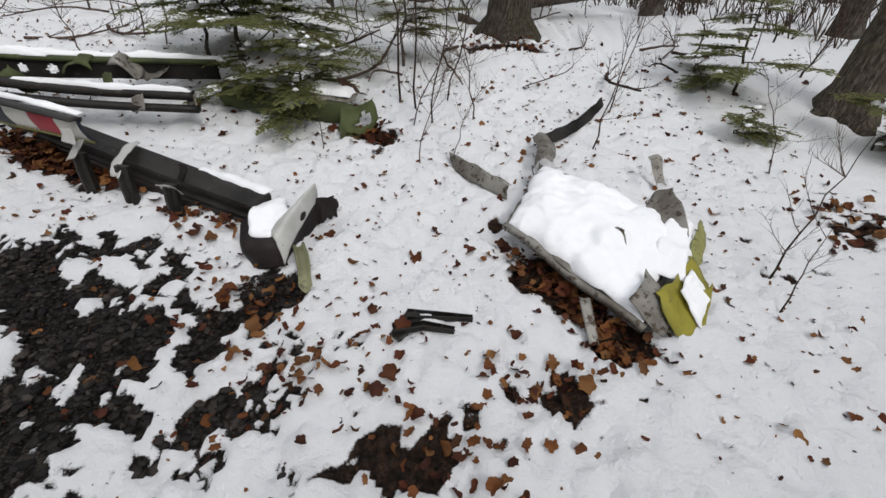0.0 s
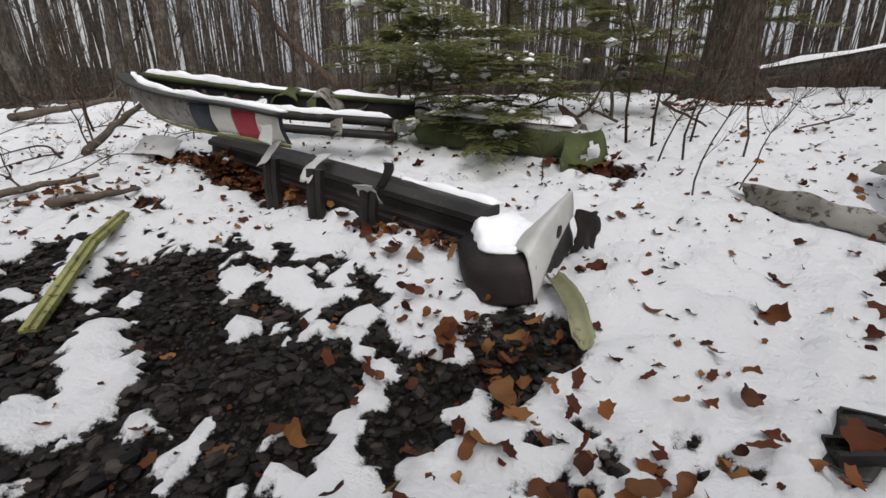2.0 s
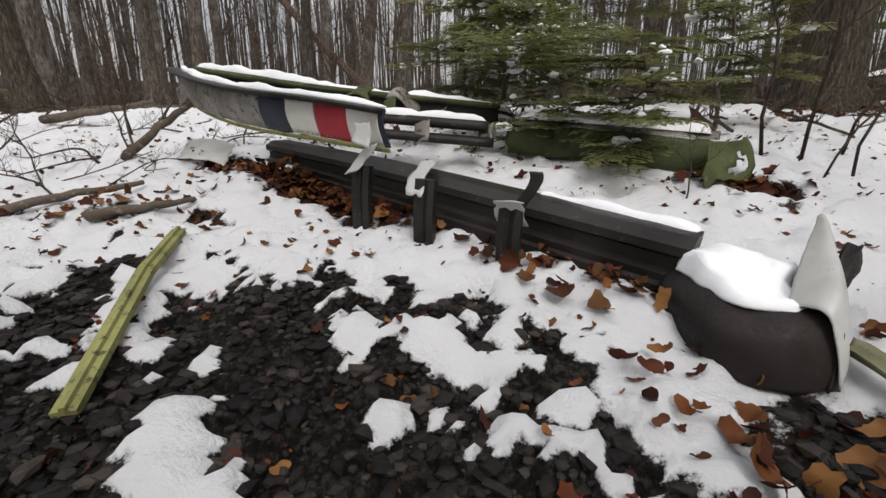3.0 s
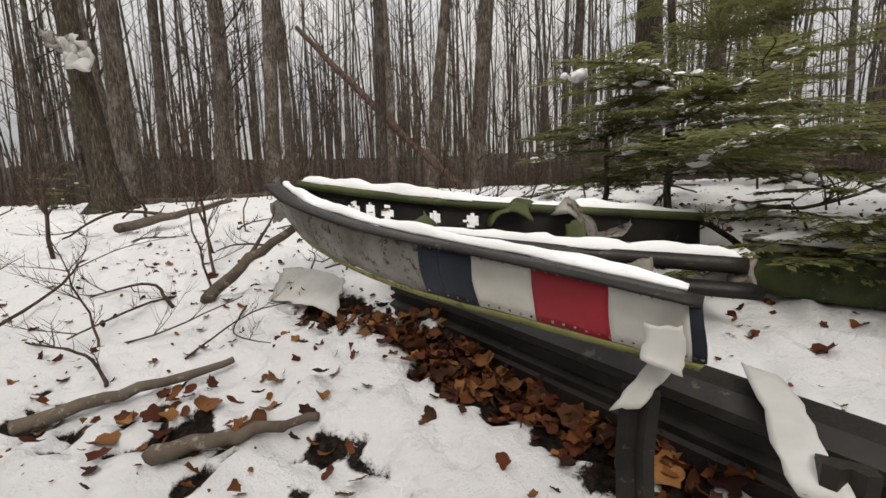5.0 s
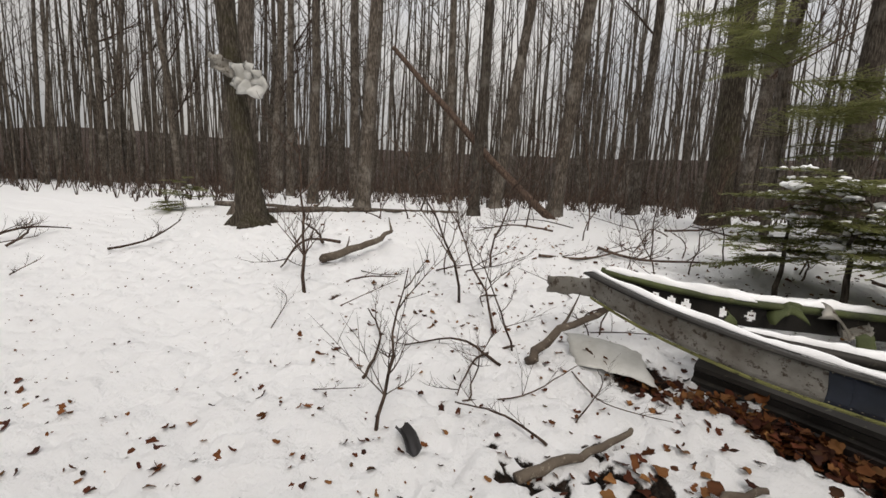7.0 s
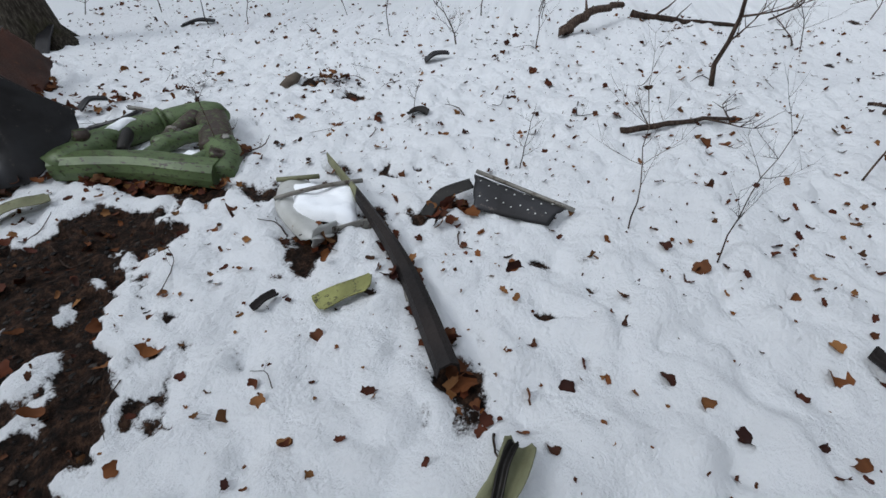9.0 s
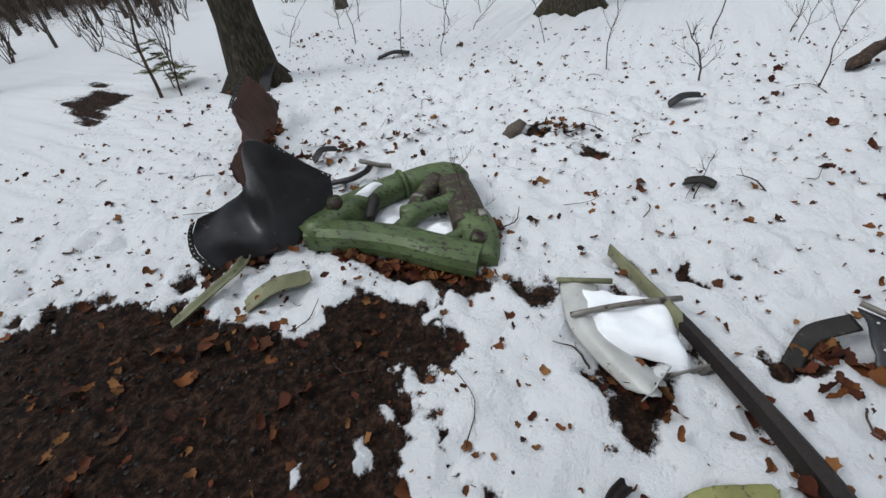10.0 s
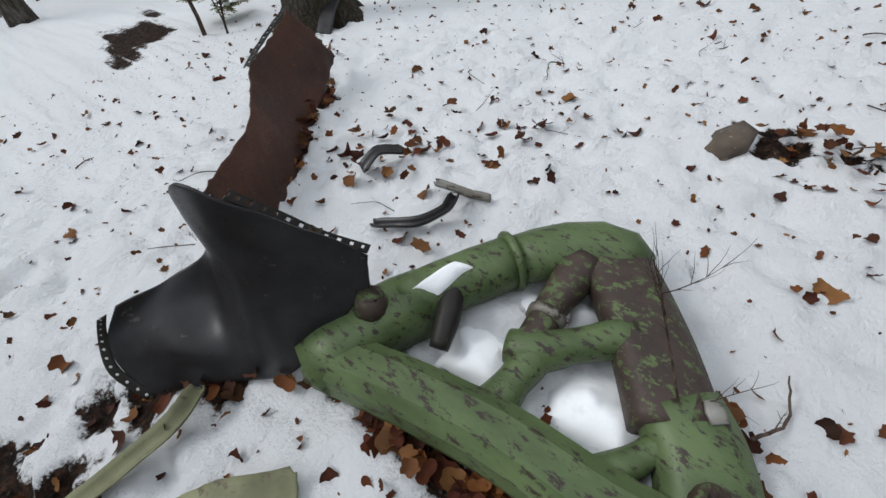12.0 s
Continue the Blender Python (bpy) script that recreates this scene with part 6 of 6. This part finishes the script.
srnd = random.Random(77)
cand = np.array([(srnd.uniform(-3.6, -0.4), srnd.uniform(0.6, 2.3)) for _ in range(9000)])
cs, cg = snow_depth(cand[:, 0], cand[:, 1])
cz = ground_z(cand[:, 0], cand[:, 1])
verts, faces = [], []
ico = bmesh.new()
bmesh.ops.create_icosphere(ico, subdivisions=1, radius=1.0)
IV, IF = np.array([v.co[:] for v in ico.verts]), [[v.index for v in f.verts] for f in ico.faces]
ico.free()


def scatter_stones(keep, cand, cz, lo, hi, rg):
    vs, fs, n = [], [], 0
    for i in keep:
        s = lo + (hi - lo) * rg.random() ** 2.5
        a = rg.random() * 6.28
        q = IV * (0.75 + 0.5 * rg.random((len(IV), 1))) * np.array([s * (0.7 + 0.7 * rg.random()), s * (0.6 + 0.5 * rg.random()), s * (0.35 + 0.35 * rg.random())])
        c, t = math.cos(a), math.sin(a)
        q = np.stack([q[:, 0] * c - q[:, 1] * t + cand[i, 0], q[:, 0] * t + q[:, 1] * c + cand[i, 1], q[:, 2] + cz[i] + s * 0.15], -1)
        vs.append(q)
        fs += [[k + n for k in f] for f in IF]
        n += len(IV)
    return np.concatenate(vs).tolist(), fs


def stuff(name, vs, fs, material, label, category, flat=True):
    me = bpy.data.meshes.new(name)
    me.from_pydata(vs, [], fs)
    me.materials.append(material)
    if not flat:
        me.shade_smooth()
    return tagged(new(name, me), label, category, kind="stuff")


rg = np.random.default_rng(4)
keep = [i for i in range(len(cand)) if cs[i] < 0.35]
vs, fs = scatter_stones(keep, cand, cz, 0.007, 0.032, rg)
stuff("gravel", vs, fs, M_STONE, "dark wet loose gravel stones", "gravel")

# crumbs of soil on the bare patches
cand2 = np.array([(srnd.uniform(-3.8, 1.6), srnd.uniform(0.6, 2.6)) if i % 2 else (srnd.uniform(-8.0, -5.6), srnd.uniform(-6.3, -3.3)) for i in range(16000)])
es, eg = snow_depth(cand2[:, 0], cand2[:, 1])
ez = ground_z(cand2[:, 0], cand2[:, 1])
vs, fs = scatter_stones([i for i in range(len(cand2)) if i % 2 == 0 and es[i] < 0.2][:2500], cand2, ez, 0.003, 0.014, rg)
stuff("soil_crumbs", vs, fs, M_STONE, "dark crumbs of soil and small stones", "soil")


# ---- fallen leaves ----
def leaf_shape(kind, rnd):
    """Outline of a dead leaf, tip along x, one unit long."""
    n, out = 16, []
    for i in range(n):
        a = 2 * math.pi * i / n
        if kind == 0:
            r = 0.42 + 0.2 * abs(math.cos(2.5 * a)) + 0.06 * rnd.uniform(-1, 1)
        elif kind == 1:
            r = 0.36 + 0.12 * math.cos(2 * a) + 0.07 * math.cos(7 * a)
        else:
            r = 0.34 + 0.14 * math.cos(2 * a) + 0.02 * rnd.uniform(-1, 1)
        out.append((r * math.cos(a), r * math.sin(a)))
    return out


def leaf_np(kind, rnd):
    """Points and faces of a curled leaf: centre, inner ring and rim."""
    rim = leaf_shape(kind, rnd)
    cu, cv, tw = rnd.uniform(0.3, 1.5), rnd.uniform(-0.5, 0.9), rnd.uniform(-0.7, 0.7)
    lift = lambda x, y: cu * y * y + cv * x * x + tw * x * y
    pts = [(0, 0, 0)] + [(0.55 * x, 0.55 * y, lift(0.55 * x, 0.55 * y)) for x, y in rim] + [(x, y, lift(x, y) + rnd.uniform(-0.05, 0.05)) for x, y in rim]
    n = len(rim)
    fs = [(0, 1 + i, 1 + (i + 1) % n) for i in range(n)] + [(1 + i, 1 + n + i, 1 + n + (i + 1) % n, 1 + (i + 1) % n) for i in range(n)]
    return np.array(pts), fs


KINDS = [leaf_np(k % 3, lrnd) for k in range(9)]
sp = np.array(spots)
lz = ground_z(sp[:, 0], sp[:, 1])
near_path = [i for i, s in enumerate(spots) if s[2] == 1 and ((-8.6 < s[0] < -6.2 and -4.6 < s[1] < -0.3) or (-2.6 < s[0] < 1.8 and 1.2 < s[1] < 3.4))][:280]
single = set(near_path)
meshes = []
for k, (p, f) in enumerate(KINDS):
    me = bpy.data.meshes.new("fallen_leaf")
    me.from_pydata(p.tolist(), [], f)
    me.materials.append(M_LEAF)
    me.shade_smooth()
    meshes.append(me)
vs, fs, off = [], [], 0
for i, (x, y, w) in enumerate(spots):
    s = lrnd.uniform(0.022, 0.055) if w == 1 else lrnd.uniform(0.035, 0.085)
    if w == 3:
        s = lrnd.uniform(0.008, 0.022)
    if w == 1 and lrnd.random() < 0.12:
        s *= 1.6
    k = lrnd.randrange(9)
    e = Euler((lrnd.gauss(0, 0.45), lrnd.gauss(0, 0.45), lrnd.uniform(0, 6.28)))
    z = float(lz[i]) + (lrnd.random() * 0.045 if w == 2 else lrnd.random() * 0.012 - 0.01)
    if i in single:
        ob = new("fallen_leaf", meshes[k])
        ob.matrix_world = Matrix.LocRotScale((x, y, z), e, (s, s, s))
        tagged(ob, "dead brown curled leaf lying on snow", "leaf", "single fallen leaves")
        continue
    m = np.array(e.to_matrix()) * s
    p, f = KINDS[k]
    vs.append(p @ m.T + np.array([x, y, z]))
    fs += [tuple(j + off for j in q) for q in f]
    off += len(p)
stuff("leaf_litter", np.concatenate(vs).tolist(), fs, M_LEAF, "scattered dead brown and orange leaves", "leaves", False)
